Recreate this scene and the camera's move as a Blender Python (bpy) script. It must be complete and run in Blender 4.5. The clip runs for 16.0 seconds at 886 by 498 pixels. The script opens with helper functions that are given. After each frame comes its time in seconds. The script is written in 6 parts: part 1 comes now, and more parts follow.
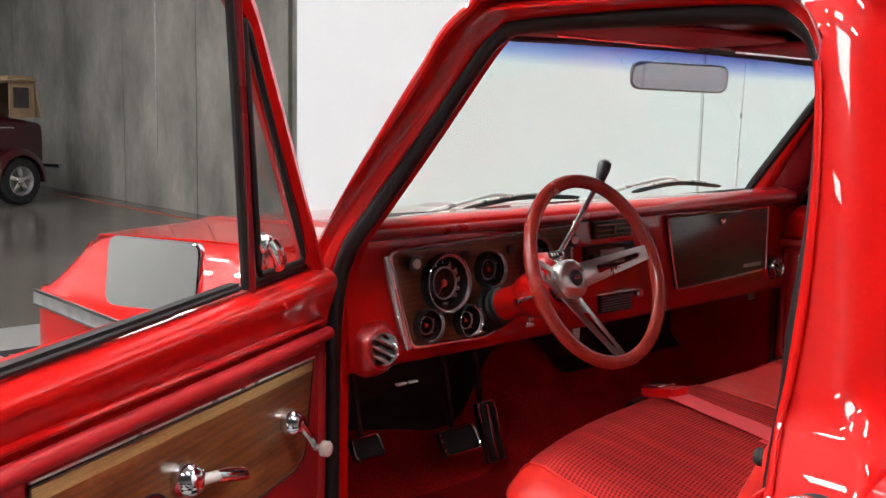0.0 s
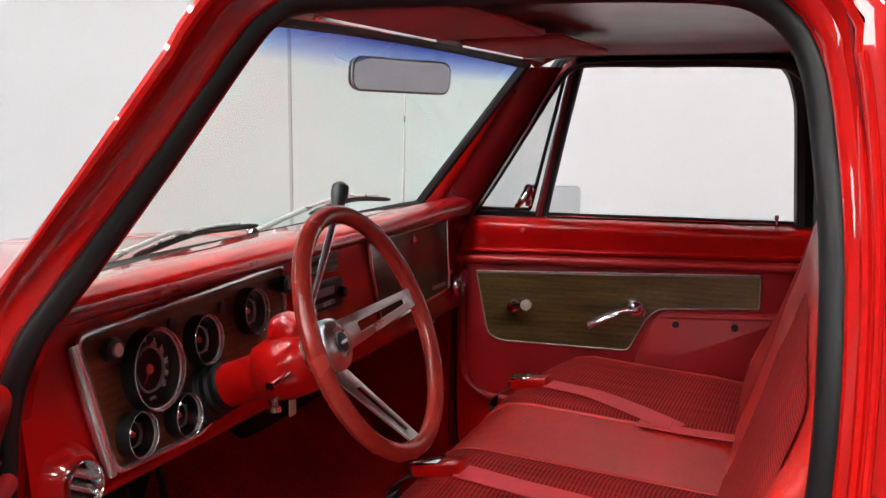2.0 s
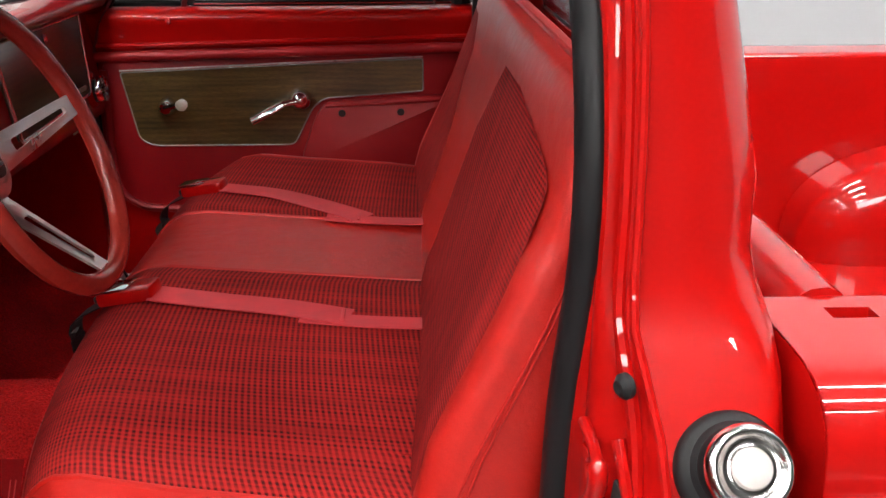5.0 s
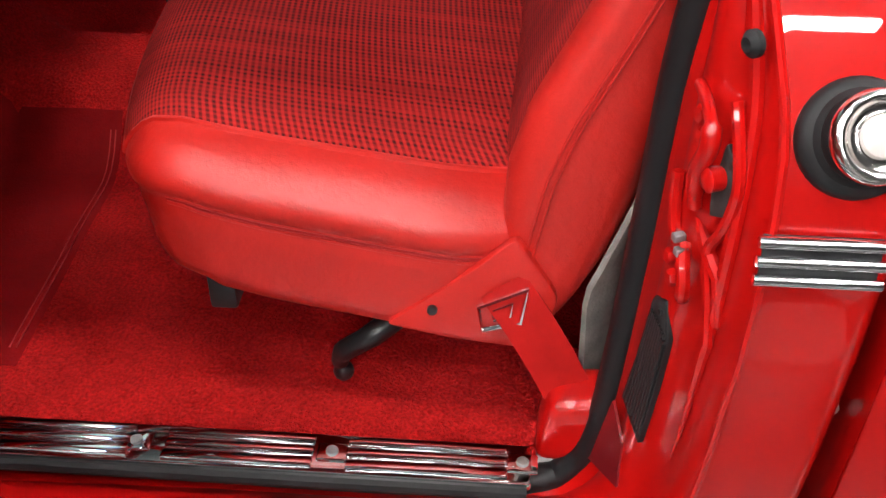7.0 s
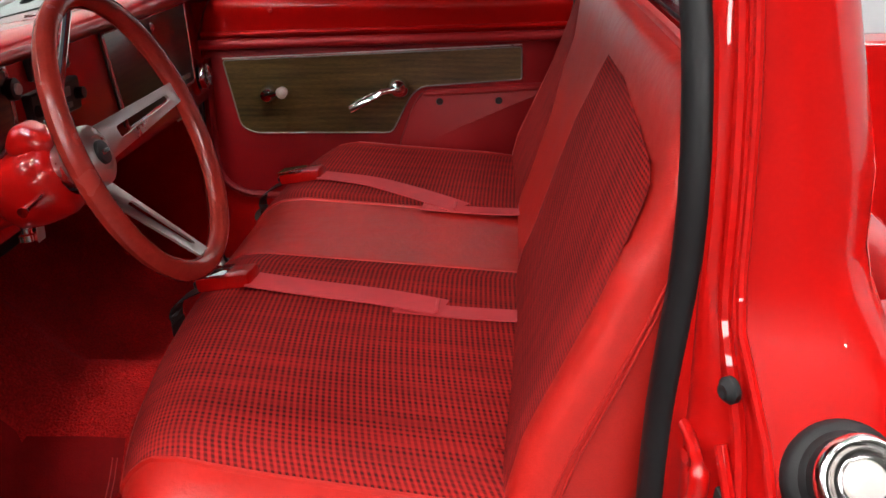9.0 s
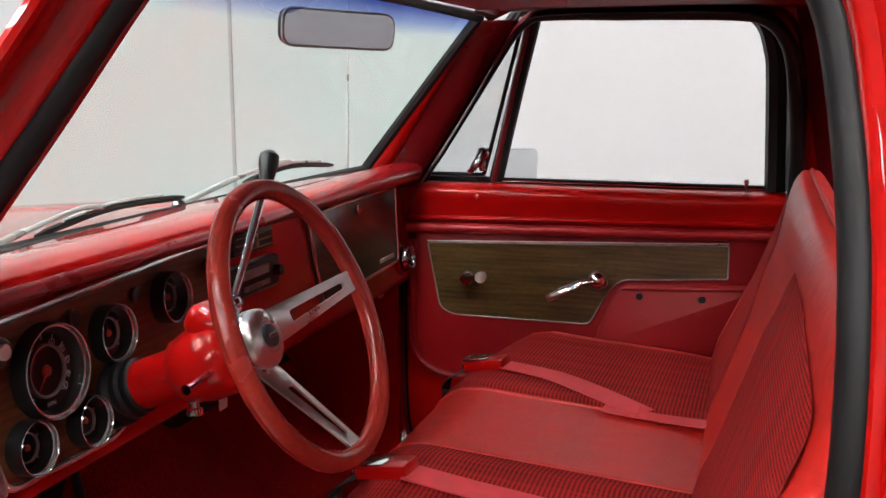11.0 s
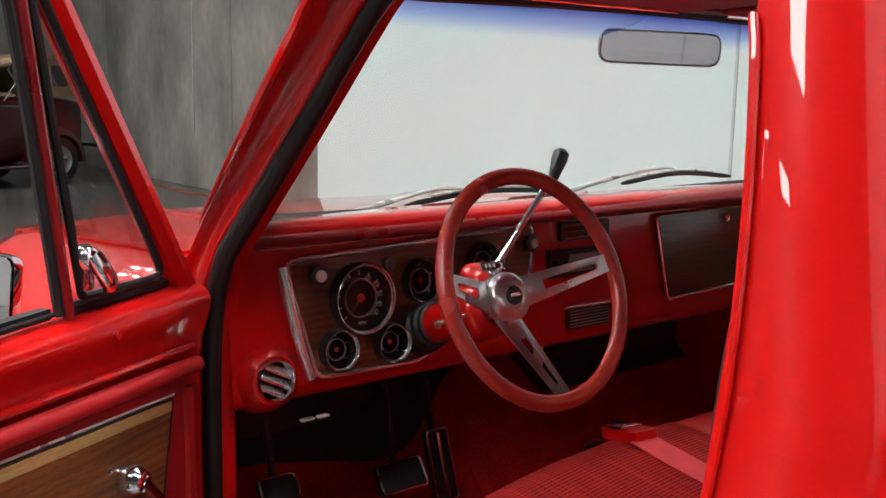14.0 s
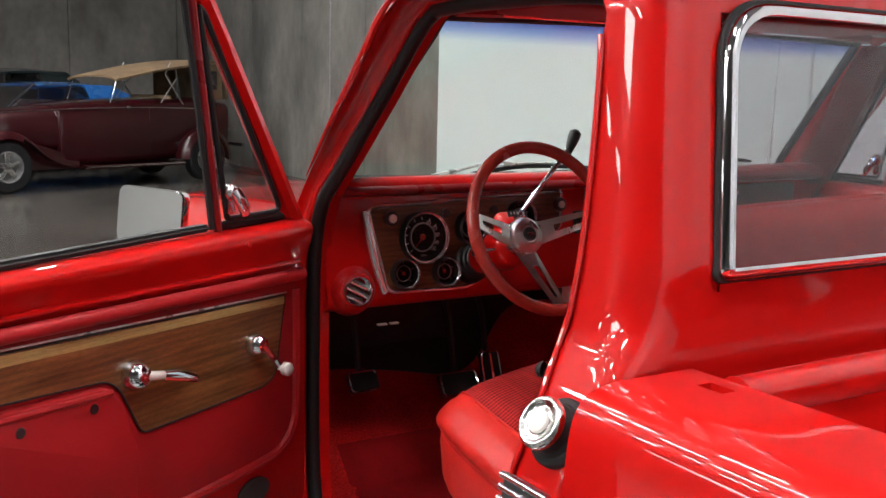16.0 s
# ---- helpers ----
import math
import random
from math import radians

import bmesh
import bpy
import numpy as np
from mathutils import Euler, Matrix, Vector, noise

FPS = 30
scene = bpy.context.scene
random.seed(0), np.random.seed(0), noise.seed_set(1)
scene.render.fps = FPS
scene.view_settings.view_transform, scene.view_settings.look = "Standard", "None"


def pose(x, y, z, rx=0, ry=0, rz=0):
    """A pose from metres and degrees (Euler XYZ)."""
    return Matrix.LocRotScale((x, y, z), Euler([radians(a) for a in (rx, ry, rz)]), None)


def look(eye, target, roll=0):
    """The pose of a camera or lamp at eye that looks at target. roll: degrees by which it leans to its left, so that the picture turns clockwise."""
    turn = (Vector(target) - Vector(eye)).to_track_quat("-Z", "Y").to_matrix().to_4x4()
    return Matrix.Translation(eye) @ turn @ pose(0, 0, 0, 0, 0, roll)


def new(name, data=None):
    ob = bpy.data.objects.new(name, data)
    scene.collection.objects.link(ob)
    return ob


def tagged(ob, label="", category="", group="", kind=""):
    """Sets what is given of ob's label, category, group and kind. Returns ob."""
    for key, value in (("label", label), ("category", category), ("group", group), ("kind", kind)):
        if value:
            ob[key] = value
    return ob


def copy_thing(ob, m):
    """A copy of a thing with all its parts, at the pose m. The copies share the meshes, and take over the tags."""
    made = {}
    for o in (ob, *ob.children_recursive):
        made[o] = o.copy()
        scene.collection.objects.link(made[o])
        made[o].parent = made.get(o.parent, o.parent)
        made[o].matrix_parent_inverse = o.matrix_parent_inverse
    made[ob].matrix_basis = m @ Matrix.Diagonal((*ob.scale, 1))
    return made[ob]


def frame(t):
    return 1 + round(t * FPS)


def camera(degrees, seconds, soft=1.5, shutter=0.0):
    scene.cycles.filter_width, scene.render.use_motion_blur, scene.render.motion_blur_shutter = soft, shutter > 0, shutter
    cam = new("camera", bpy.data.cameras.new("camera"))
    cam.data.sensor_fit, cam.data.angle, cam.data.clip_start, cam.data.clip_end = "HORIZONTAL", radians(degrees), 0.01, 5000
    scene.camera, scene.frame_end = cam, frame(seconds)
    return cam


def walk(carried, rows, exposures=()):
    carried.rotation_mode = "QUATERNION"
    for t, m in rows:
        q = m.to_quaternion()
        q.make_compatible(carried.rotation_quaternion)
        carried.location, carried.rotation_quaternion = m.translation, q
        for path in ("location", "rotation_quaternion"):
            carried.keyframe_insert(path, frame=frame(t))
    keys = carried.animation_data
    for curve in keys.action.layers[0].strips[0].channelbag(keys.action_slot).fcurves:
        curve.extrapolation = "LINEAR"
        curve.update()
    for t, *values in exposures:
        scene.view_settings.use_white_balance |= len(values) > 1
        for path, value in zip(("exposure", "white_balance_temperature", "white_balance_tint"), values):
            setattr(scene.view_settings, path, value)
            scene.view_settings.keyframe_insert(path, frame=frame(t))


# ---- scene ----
cam = camera(47.5, 16.0)
PATH = [
    (0, (-1.931, -1.109, 1.438), (-0.592, 0.351, 1.163), 1.2),
    (0.5, (-1.876, -0.928, 1.44), (-0.389, 0.381, 1.168), 1.1),
    (1, (-1.832, -0.771, 1.445), (-0.22, 0.382, 1.175), 1.0),
    (1.5, (-1.787, -0.619, 1.446), (-0.018, 0.275, 1.18), 0.6),
    (2, (-1.735, -0.494, 1.449), (0.127, 0.186, 1.185), 0.2),
    (2.5, (-1.67, -0.398, 1.452), (0.246, 0.11, 1.185), 0.2),
    (3, (-1.649, -0.369, 1.457), (0.31, -0.07, 1.187), 0.1),
    (3.2, (-1.647, -0.369, 1.457), (0.323, -0.152, 1.188), -0.0),
    (5.3, (-1.63, -0.371, 1.414), (0.229, -0.423, 0.677), -0.5),
    (5.5, (-1.627, -0.37, 1.406), (0.208, -0.405, 0.611), -0.5),
    (6, (-1.628, -0.368, 1.387), (0.154, -0.361, 0.479), 0.0),
    (6.5, (-1.624, -0.357, 1.382), (0.074, -0.32, 0.325), 0.3),
    (7, (-1.62, -0.351, 1.372), (-0.013, -0.249, 0.185), 0.6),
    (7.5, (-1.617, -0.35, 1.366), (-0.003, -0.225, 0.193), 0.6),
    (8, (-1.62, -0.363, 1.367), (0.068, -0.235, 0.301), 0.4),
    (8.5, (-1.615, -0.366, 1.398), (0.174, -0.23, 0.514), -0.5),
    (9, (-1.617, -0.368, 1.423), (0.259, -0.232, 0.743), -1.1),
    (9.2, (-1.619, -0.369, 1.43), (0.285, -0.234, 0.834), -1.3),
    (11.3, (-1.548, -0.491, 1.451), (0.3, 0.198, 1.119), 0.2),
    (11.5, (-1.544, -0.531, 1.451), (0.274, 0.235, 1.121), 0.0),
    (12, (-1.531, -0.608, 1.446), (0.174, 0.386, 1.123), 0.2),
    (12.5, (-1.498, -0.704, 1.456), (0.048, 0.52, 1.122), 0.8),
    (13, (-1.477, -0.782, 1.451), (-0.084, 0.616, 1.123), 0.8),
    (13.5, (-1.469, -0.871, 1.462), (-0.203, 0.638, 1.116), 1.4),
    (14, (-1.505, -0.994, 1.442), (-0.256, 0.535, 1.123), 1.1),
    (14.5, (-1.565, -1.125, 1.441), (-0.361, 0.44, 1.121), 1.2),
    (15, (-1.611, -1.255, 1.432), (-0.447, 0.34, 1.117), 0.9),
    (15.5, (-1.668, -1.422, 1.427), (-0.573, 0.222, 1.116), 1.2),
    (16, (-1.722, -1.6, 1.424), (-0.687, 0.083, 1.111), 1.3),
]
walk(cam, [(t, look(eye, target, roll)) for t, eye, target, roll in PATH], [(0.0, 0.33), (1.5, 0.31), (2.4, 0.10), (3.0, -0.02), (3.2, -0.02), (5.3, 0.16), (7.0, 0.18), (8.0, 0.15), (9.2, 0.15), (11.3, 0.21), (12.3, 0.17), (13.2, 0.14), (14.0, 0.16), (14.5, 0.16), (16.0, 0.07)])

# ---- world, light, exposure ----
world = bpy.data.worlds.new("world")
scene.world = world
world.use_nodes = True
world.node_tree.nodes["Background"].inputs[0].default_value = (0.55, 0.6, 0.7, 1)
world.node_tree.nodes["Background"].inputs[1].default_value = 0.05
LAMP = 74.0


# ---- materials ----
def shader(name):
    m = bpy.data.materials.new(name)
    m.use_nodes = True
    return m, m.node_tree.nodes, m.node_tree.links, m.node_tree.nodes["Principled BSDF"]


def coords(n, l, scale=(1, 1, 1), kind="Object"):
    tc, mp = n.new("ShaderNodeTexCoord"), n.new("ShaderNodeMapping")
    mp.inputs["Scale"].default_value = scale
    l.new(tc.outputs[kind], mp.inputs["Vector"])
    return mp.outputs[0]


def noise_tex(n, l, vec, scale, detail=4.0, rough=0.55):
    t = n.new("ShaderNodeTexNoise")
    t.inputs["Scale"].default_value, t.inputs["Detail"].default_value, t.inputs["Roughness"].default_value = scale, detail, rough
    l.new(vec, t.inputs["Vector"])
    return t.outputs[0]


def ramp(n, l, fac, stops):
    r = n.new("ShaderNodeValToRGB")
    e = r.color_ramp.elements
    while len(e) < len(stops):
        e.new(0.5)
    for el, (p, c) in zip(e, stops):
        el.position, el.color = p, (*c, 1)
    l.new(fac, r.inputs[0])
    return r.outputs[0]


def mix(n, l, fac, a, b, kind="MIX"):
    x = n.new("ShaderNodeMix")
    x.data_type, x.blend_type = "RGBA", kind
    for sock, v in ((x.inputs[0], fac), (x.inputs[6], a), (x.inputs[7], b)):
        if hasattr(v, "is_output"):
            l.new(v, sock)
        else:
            sock.default_value = v if isinstance(v, (int, float)) else (*v, 1)
    return x.outputs[2]


def bump(n, l, height, strength, dist, bsdf):
    b = n.new("ShaderNodeBump")
    b.inputs["Strength"].default_value, b.inputs["Distance"].default_value = strength, dist
    l.new(height, b.inputs["Height"])
    l.new(b.outputs[0], bsdf.inputs["Normal"])


def surface(name, base, rough=0.5, metal=0.0, vary=0.15, scale=3.0, fine=120.0, relief=0.0, dist=0.002, coat=0.0, rough_vary=0.1, tilt=(1, 1, 1), spec=0.5, fleck=None, folds=0.0, fold_scale=16.0):
    """A surface with two scales of variation in colour, gloss and relief."""
    m, n, l, b = shader(name)
    v = coords(n, l, tilt)
    big, small = noise_tex(n, l, v, scale), noise_tex(n, l, v, fine, 3.0)
    lo, hi = [c * (1 - vary) for c in base], [min(1, c * (1 + vary)) for c in base]
    c1 = ramp(n, l, big, [(0.3, lo), (0.7, hi)])
    c2 = ramp(n, l, small, [(0.3 if fleck else 0.25, (1 - (fleck or vary * 0.5),) * 3), (0.68 if fleck else 0.75, (1, 1, 1))])
    l.new(mix(n, l, 1.0, c1, c2, "MULTIPLY"), b.inputs["Base Color"])
    rr = n.new("ShaderNodeMapRange")
    rr.inputs[3].default_value, rr.inputs[4].default_value = max(0.02, rough - rough_vary), min(1, rough + rough_vary)
    l.new(big, rr.inputs[0])
    l.new(rr.outputs[0], b.inputs["Roughness"])
    b.inputs["Metallic"].default_value = metal
    b.inputs["Coat Weight"].default_value = coat
    b.inputs["Coat Roughness"].default_value = 0.018
    b.inputs["Specular IOR Level"].default_value = spec
    if relief:
        bump(n, l, small, relief, dist, b)
    if folds:
        wide = n.new("ShaderNodeBump")
        wide.inputs["Strength"].default_value, wide.inputs["Distance"].default_value = folds, 0.006
        l.new(noise_tex(n, l, v, fold_scale, 5.0, 0.6), wide.inputs["Height"])
        l.new(wide.outputs[0], b.inputs["Normal"].links[0].from_node.inputs["Normal"])
    return m


def wood(name, dark, light, along=(1.2, 9, 9), scale=4.0, rough=0.3):
    m, n, l, b = shader(name)
    v = coords(n, l, along)
    warp = noise_tex(n, l, v, scale, 6.0, 0.6)
    w = n.new("ShaderNodeTexWave")
    w.wave_type, w.bands_direction = "BANDS", "Z"
    w.inputs["Scale"].default_value, w.inputs["Distortion"].default_value, w.inputs["Detail"].default_value = scale * 0.7, 7.0, 3.0
    l.new(v, w.inputs["Vector"])
    pores = noise_tex(n, l, coords(n, l, tuple(a * 12 for a in along)), 5.0, 2.0)
    c = mix(n, l, w.outputs[0], dark, light)
    c = mix(n, l, 0.75, c, ramp(n, l, warp, [(0.3, tuple(x * 0.55 for x in dark)), (0.7, light)]))
    c = mix(n, l, 0.5, c, ramp(n, l, pores, [(0.35, (0.4, 0.35, 0.3)), (0.55, (1, 1, 1))]), "MULTIPLY")
    l.new(c, b.inputs["Base Color"])
    b.inputs["Roughness"].default_value = rough
    b.inputs["Coat Weight"].default_value, b.inputs["Coat Roughness"].default_value = 0.3, 0.15
    bump(n, l, pores, 0.15, 0.001, b)
    return m


def glass(name, tint, gloss=0.06, band=None, steep=0.7):
    """A thin pane: tinted see-through with a clear reflection. band: a blue shade along the upper edge, from z to z."""
    m, n, l, b = shader(name)
    out = n["Material Output"]
    tr, gl, mx = n.new("ShaderNodeBsdfTransparent"), n.new("ShaderNodeBsdfGlossy"), n.new("ShaderNodeMixShader")
    gl.inputs["Roughness"].default_value = 0.01
    tr.inputs[0].default_value = (*tint, 1)
    if band:
        tc, sep = n.new("ShaderNodeTexCoord"), n.new("ShaderNodeSeparateXYZ")
        l.new(tc.outputs["Object"], sep.inputs[0])
        mr = n.new("ShaderNodeMapRange")
        mr.inputs[1].default_value, mr.inputs[2].default_value = band
        l.new(sep.outputs[2], mr.inputs[0])
        l.new(ramp(n, l, mr.outputs[0], [(0.0, tint), (0.45, (0.36, 0.50, 0.84)), (1.0, (0.03, 0.07, 0.40))]), tr.inputs[0])
    lw, pw, ad = n.new("ShaderNodeLayerWeight"), n.new("ShaderNodeMath"), n.new("ShaderNodeMath")
    lw.inputs[0].default_value = 0.5
    pw.operation, ad.operation, ad.use_clamp = "POWER", "MULTIPLY_ADD", True
    pw.inputs[1].default_value = 4.0
    l.new(lw.outputs["Facing"], pw.inputs[0])
    ad.inputs[1].default_value, ad.inputs[2].default_value = steep, gloss
    l.new(pw.outputs[0], ad.inputs[0])
    l.new(ad.outputs[0], mx.inputs[0])
    l.new(tr.outputs[0], mx.inputs[1])
    l.new(gl.outputs[0], mx.inputs[2])
    l.new(mx.outputs[0], out.inputs["Surface"])
    return m


def lamp_mat(name, colour, strength):
    m, n, l, b = shader(name)
    b.inputs["Base Color"].default_value = (0.8, 0.8, 0.8, 1)
    b.inputs["Emission Color"].default_value, b.inputs["Emission Strength"].default_value = (*colour, 1), strength
    return m


def cloth(name):
    """Woven red and black seat cloth: fine dark checks in rows."""
    m, n, l, b = shader(name)
    tc, sep = n.new("ShaderNodeTexCoord"), n.new("ShaderNodeSeparateXYZ")
    l.new(tc.outputs["Object"], sep.inputs[0])
    run = n.new("ShaderNodeMath")
    run.operation = "SUBTRACT"
    l.new(sep.outputs[2], run.inputs[0])
    l.new(sep.outputs[1], run.inputs[1])

    def stripes(sock, pitch, soft):
        a = n.new("ShaderNodeMath")
        a.operation = "MULTIPLY"
        a.inputs[1].default_value = 2 * math.pi / pitch
        l.new(sock, a.inputs[0])
        s_ = n.new("ShaderNodeMath")
        s_.operation = "SINE"
        l.new(a.outputs[0], s_.inputs[0])
        r = n.new("ShaderNodeMapRange")
        r.inputs[1].default_value, r.inputs[2].default_value = -soft, soft
        l.new(s_.outputs[0], r.inputs[0])
        return r.outputs[0]

    def product(a, b_):
        x = n.new("ShaderNodeMath")
        x.operation = "MULTIPLY"
        l.new(a, x.inputs[0])
        l.new(b_, x.inputs[1])
        return x.outputs[0]

    v = coords(n, l)
    big = noise_tex(n, l, v, 7.0, 3.0)
    fuzz = noise_tex(n, l, v, 900.0, 2.0)
    across, down = stripes(run.outputs[0], 0.0068, 0.6), stripes(sep.outputs[0], 0.0076, 0.8)
    wide = stripes(sep.outputs[0], 0.064, 1.3)
    streak = ramp(n, l, noise_tex(n, l, coords(n, l, (1, 0.03, 0.03)), 190.0, 2.0), [(0.42, (0, 0, 0)), (0.62, (1, 1, 1))])
    red, dark = (0.52, 0.022, 0.020), (0.045, 0.006, 0.007)
    c = mix(n, l, mix(n, l, 0.55, down, (0.0, 0.0, 0.0)), red, mix(n, l, 0.5, red, dark))
    c = mix(n, l, across, c, mix(n, l, mix(n, l, 0.62, down, (0.95, 0.95, 0.95)), c, dark))
    c = mix(n, l, product(streak, big), c, mix(n, l, 0.85, c, red))
    c = mix(n, l, product(wide, big), c, mix(n, l, 0.40, c, dark))
    c = mix(n, l, 0.4, c, ramp(n, l, fuzz, [(0.3, (0.55, 0.55, 0.55)), (0.7, (1, 1, 1))]), "MULTIPLY")
    l.new(c, b.inputs["Base Color"])
    b.inputs["Roughness"].default_value = 0.8
    b.inputs["Specular IOR Level"].default_value = 0.15
    bump(n, l, across, 0.35, 0.001, b)
    return m


RED = surface("red_paint", (0.46, 0.0044, 0.0036), 0.30, vary=0.06, scale=2.0, fine=260.0, relief=0.012, dist=0.0005, coat=1.0, rough_vary=0.06, spec=0.12)
VINYL = surface("red_vinyl", (0.53, 0.014, 0.009), 0.41, spec=0.65, vary=0.10, scale=6.0, fine=700.0, relief=0.3, dist=0.0008, rough_vary=0.10, fleck=0.12, folds=0.42, fold_scale=30.0)
DARK_RED = surface("dark_red_trim_and_shade", (0.17, 0.006, 0.009), 0.3, vary=0.1, scale=5.0, fine=300.0, coat=0.6)
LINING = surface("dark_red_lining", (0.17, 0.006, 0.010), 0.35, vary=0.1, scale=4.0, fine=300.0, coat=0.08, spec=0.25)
VINYL_DARK = surface("satin_red_roll", (0.36, 0.008, 0.012), 0.45, vary=0.1, scale=8.0, fine=500.0, relief=0.2, dist=0.0006)
DOOR_TRIM = surface("satin_red_door_trim", (0.33, 0.006, 0.009), 0.46, vary=0.1, scale=5.0, fine=600.0, relief=0.15, dist=0.0005, fleck=0.1)
PAD = surface("red_dash_pad", (0.23, 0.006, 0.009), 0.30, coat=0.25, vary=0.10, scale=5.0, fine=600.0, relief=0.12, dist=0.0005)
CLOTH = cloth("woven_cloth")
CARPET = surface("red_carpet", (0.68, 0.016, 0.016), 0.95, vary=0.22, scale=9.0, fine=230.0, relief=1.0, dist=0.010, fleck=0.50, folds=0.3, fold_scale=60.0, spec=0.1)
HEEL = surface("red_heel_pad", (0.25, 0.006, 0.007), 0.9, vary=0.15, scale=12.0, fine=300.0, relief=0.6, dist=0.002, spec=0.08)
BELT = surface("red_belt_web", (0.62, 0.05, 0.06), 0.6, vary=0.12, scale=30.0, fine=900.0, relief=0.3, dist=0.0005)
BELT_RED = surface("red_belt_dark", (0.42, 0.008, 0.007), 0.5, spec=0.2, vary=0.12, scale=30.0, fine=900.0, relief=0.3, dist=0.0005)
VISOR = surface("dull_red_visor", (0.30, 0.045, 0.050), 0.75, vary=0.12, scale=6.0, fine=500.0, relief=0.2, dist=0.0006, spec=0.2)
RUBBER = surface("black_rubber", (0.016, 0.016, 0.017), 0.55, spec=0.25, vary=0.3, scale=14.0, fine=300.0, relief=0.1, dist=0.0006)
SEAL = surface("door_seal_rubber", (0.009, 0.009, 0.010), 0.46, spec=0.35, vary=0.2, scale=14.0, fine=300.0, relief=0.1, dist=0.0006)
PLASTIC = surface("black_plastic", (0.012, 0.012, 0.013), 0.35, vary=0.2, scale=14.0, fine=300.0)
# near-black; besides black parts it paints in shade of footwell, gap and holes
SHADE = surface("black_and_shade", (0.035, 0.028, 0.027), 0.8, vary=0.3, scale=12.0, fine=200.0, relief=0.3)
CHROME = surface("chrome", (0.80, 0.80, 0.82), 0.07, 1.0, vary=0.05, scale=9.0, fine=200.0, rough_vary=0.04)
ALU = surface("brushed_aluminium", (0.66, 0.64, 0.61), 0.30, 1.0, vary=0.12, scale=20.0, fine=500.0, relief=0.05, dist=0.0005)
POLISHED = surface("polished_metal", (0.70, 0.68, 0.66), 0.17, 1.0, vary=0.1, scale=20.0, fine=400.0, rough_vary=0.05)
# less metallic chrome: its pale base stands for bright reflections
TRIM = surface("bright_chrome_trim", (0.74, 0.74, 0.75), 0.16, 0.82, vary=0.08, scale=25.0, fine=300.0, rough_vary=0.06)
# matte share paints in the bright reflections of chrome arms and aerial
BRIGHT = surface("satin_bright_metal", (0.70, 0.70, 0.70), 0.30, 0.6, vary=0.06, scale=20.0, fine=400.0)
RIM = surface("rim_grip", (0.30, 0.024, 0.016), 0.24, vary=0.25, scale=12.0, fine=240.0, relief=0.05, dist=0.0006)
WOOD = wood("walnut_panel", (0.060, 0.022, 0.008), (0.25, 0.105, 0.035))
WOOD_DASH = wood("dash_walnut", (0.050, 0.016, 0.007), (0.21, 0.078, 0.028))
WOOD_LIGHT = wood("pale_wood_stripe", (0.34, 0.22, 0.075), (0.52, 0.37, 0.15), along=(1.0, 20, 20))
# passenger door walnut, with its dimmer olive light put into the colour
WOOD_DIM = wood("dim_olive_wood", (0.050, 0.032, 0.010), (0.17, 0.110, 0.036))
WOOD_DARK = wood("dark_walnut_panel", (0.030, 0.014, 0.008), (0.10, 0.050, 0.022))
DIAL = surface("dial_black", (0.008, 0.006, 0.006), 0.5, spec=0.2, vary=0.1, scale=30.0)
INK = surface("white_ink", (0.50, 0.50, 0.48), 0.5, vary=0.03, scale=50.0)
NEEDLE = surface("needle_red", (0.50, 0.03, 0.015), 0.4, vary=0.03, scale=50.0)
IVORY = surface("clear_white_knob", (0.58, 0.54, 0.51), 0.15, vary=0.06, scale=40.0, coat=0.6)
MIRROR = surface("mirror_glass", (0.86, 0.87, 0.88), 0.012, 1.0, vary=0.01, scale=3.0, rough_vary=0.004)
STEEL_GREY = surface("grey_metal", (0.30, 0.30, 0.30), 0.45, 0.6, vary=0.2, scale=20.0, fine=200.0)
CLEAR = glass("window_glass", (0.86, 0.88, 0.88))
LENS = glass("gauge_lens", (0.88, 0.88, 0.88), 0.02, steep=0.3)
SMOKE = glass("smoked_glass", (0.74, 0.72, 0.74))
SCREEN = glass("windscreen_glass", (0.82, 0.945, 0.895), 0.025, band=(1.526, 1.574), steep=0.45)
FELT = surface("grey_felt", (0.24, 0.22, 0.20), 0.95, vary=0.4, scale=18.0, fine=300.0, relief=0.6)
TAG = surface("pale_card", (0.66, 0.62, 0.58), 0.6, vary=0.08, scale=40.0)


# ---- mesh helpers ----
def part(name, bm, material, parent=None, label="", m=None, sharp=40):
    bmesh.ops.recalc_face_normals(bm, faces=bm.faces)
    me = bpy.data.meshes.new(name)
    bm.to_mesh(me)
    bm.free()
    for p in me.polygons:
        p.use_smooth = True
    me.set_sharp_from_angle(angle=radians(sharp))
    me.materials.append(material)
    ob = new(name, me)
    if m is not None:
        ob.matrix_basis = m
    if parent is not None:
        ob.parent = parent
    return tagged(ob, label)


def weld(bm, d=1e-5):
    bmesh.ops.remove_doubles(bm, verts=bm.verts, dist=d)
    return bm


def put_grid(bm, fn, nu, nv, loop_u=False, loop_v=False):
    """Quads over fn(i / nu, j / nv)."""
    ru, rv = nu + (not loop_u), nv + (not loop_v)
    vs = [[bm.verts.new(fn(i / nu, j / nv)) for j in range(rv)] for i in range(ru)]
    for i in range(nu):
        for j in range(nv):
            a, b_ = vs[i], vs[(i + 1) % ru]
            bm.faces.new((a[j], b_[j], b_[(j + 1) % rv], a[(j + 1) % rv]))
    return vs


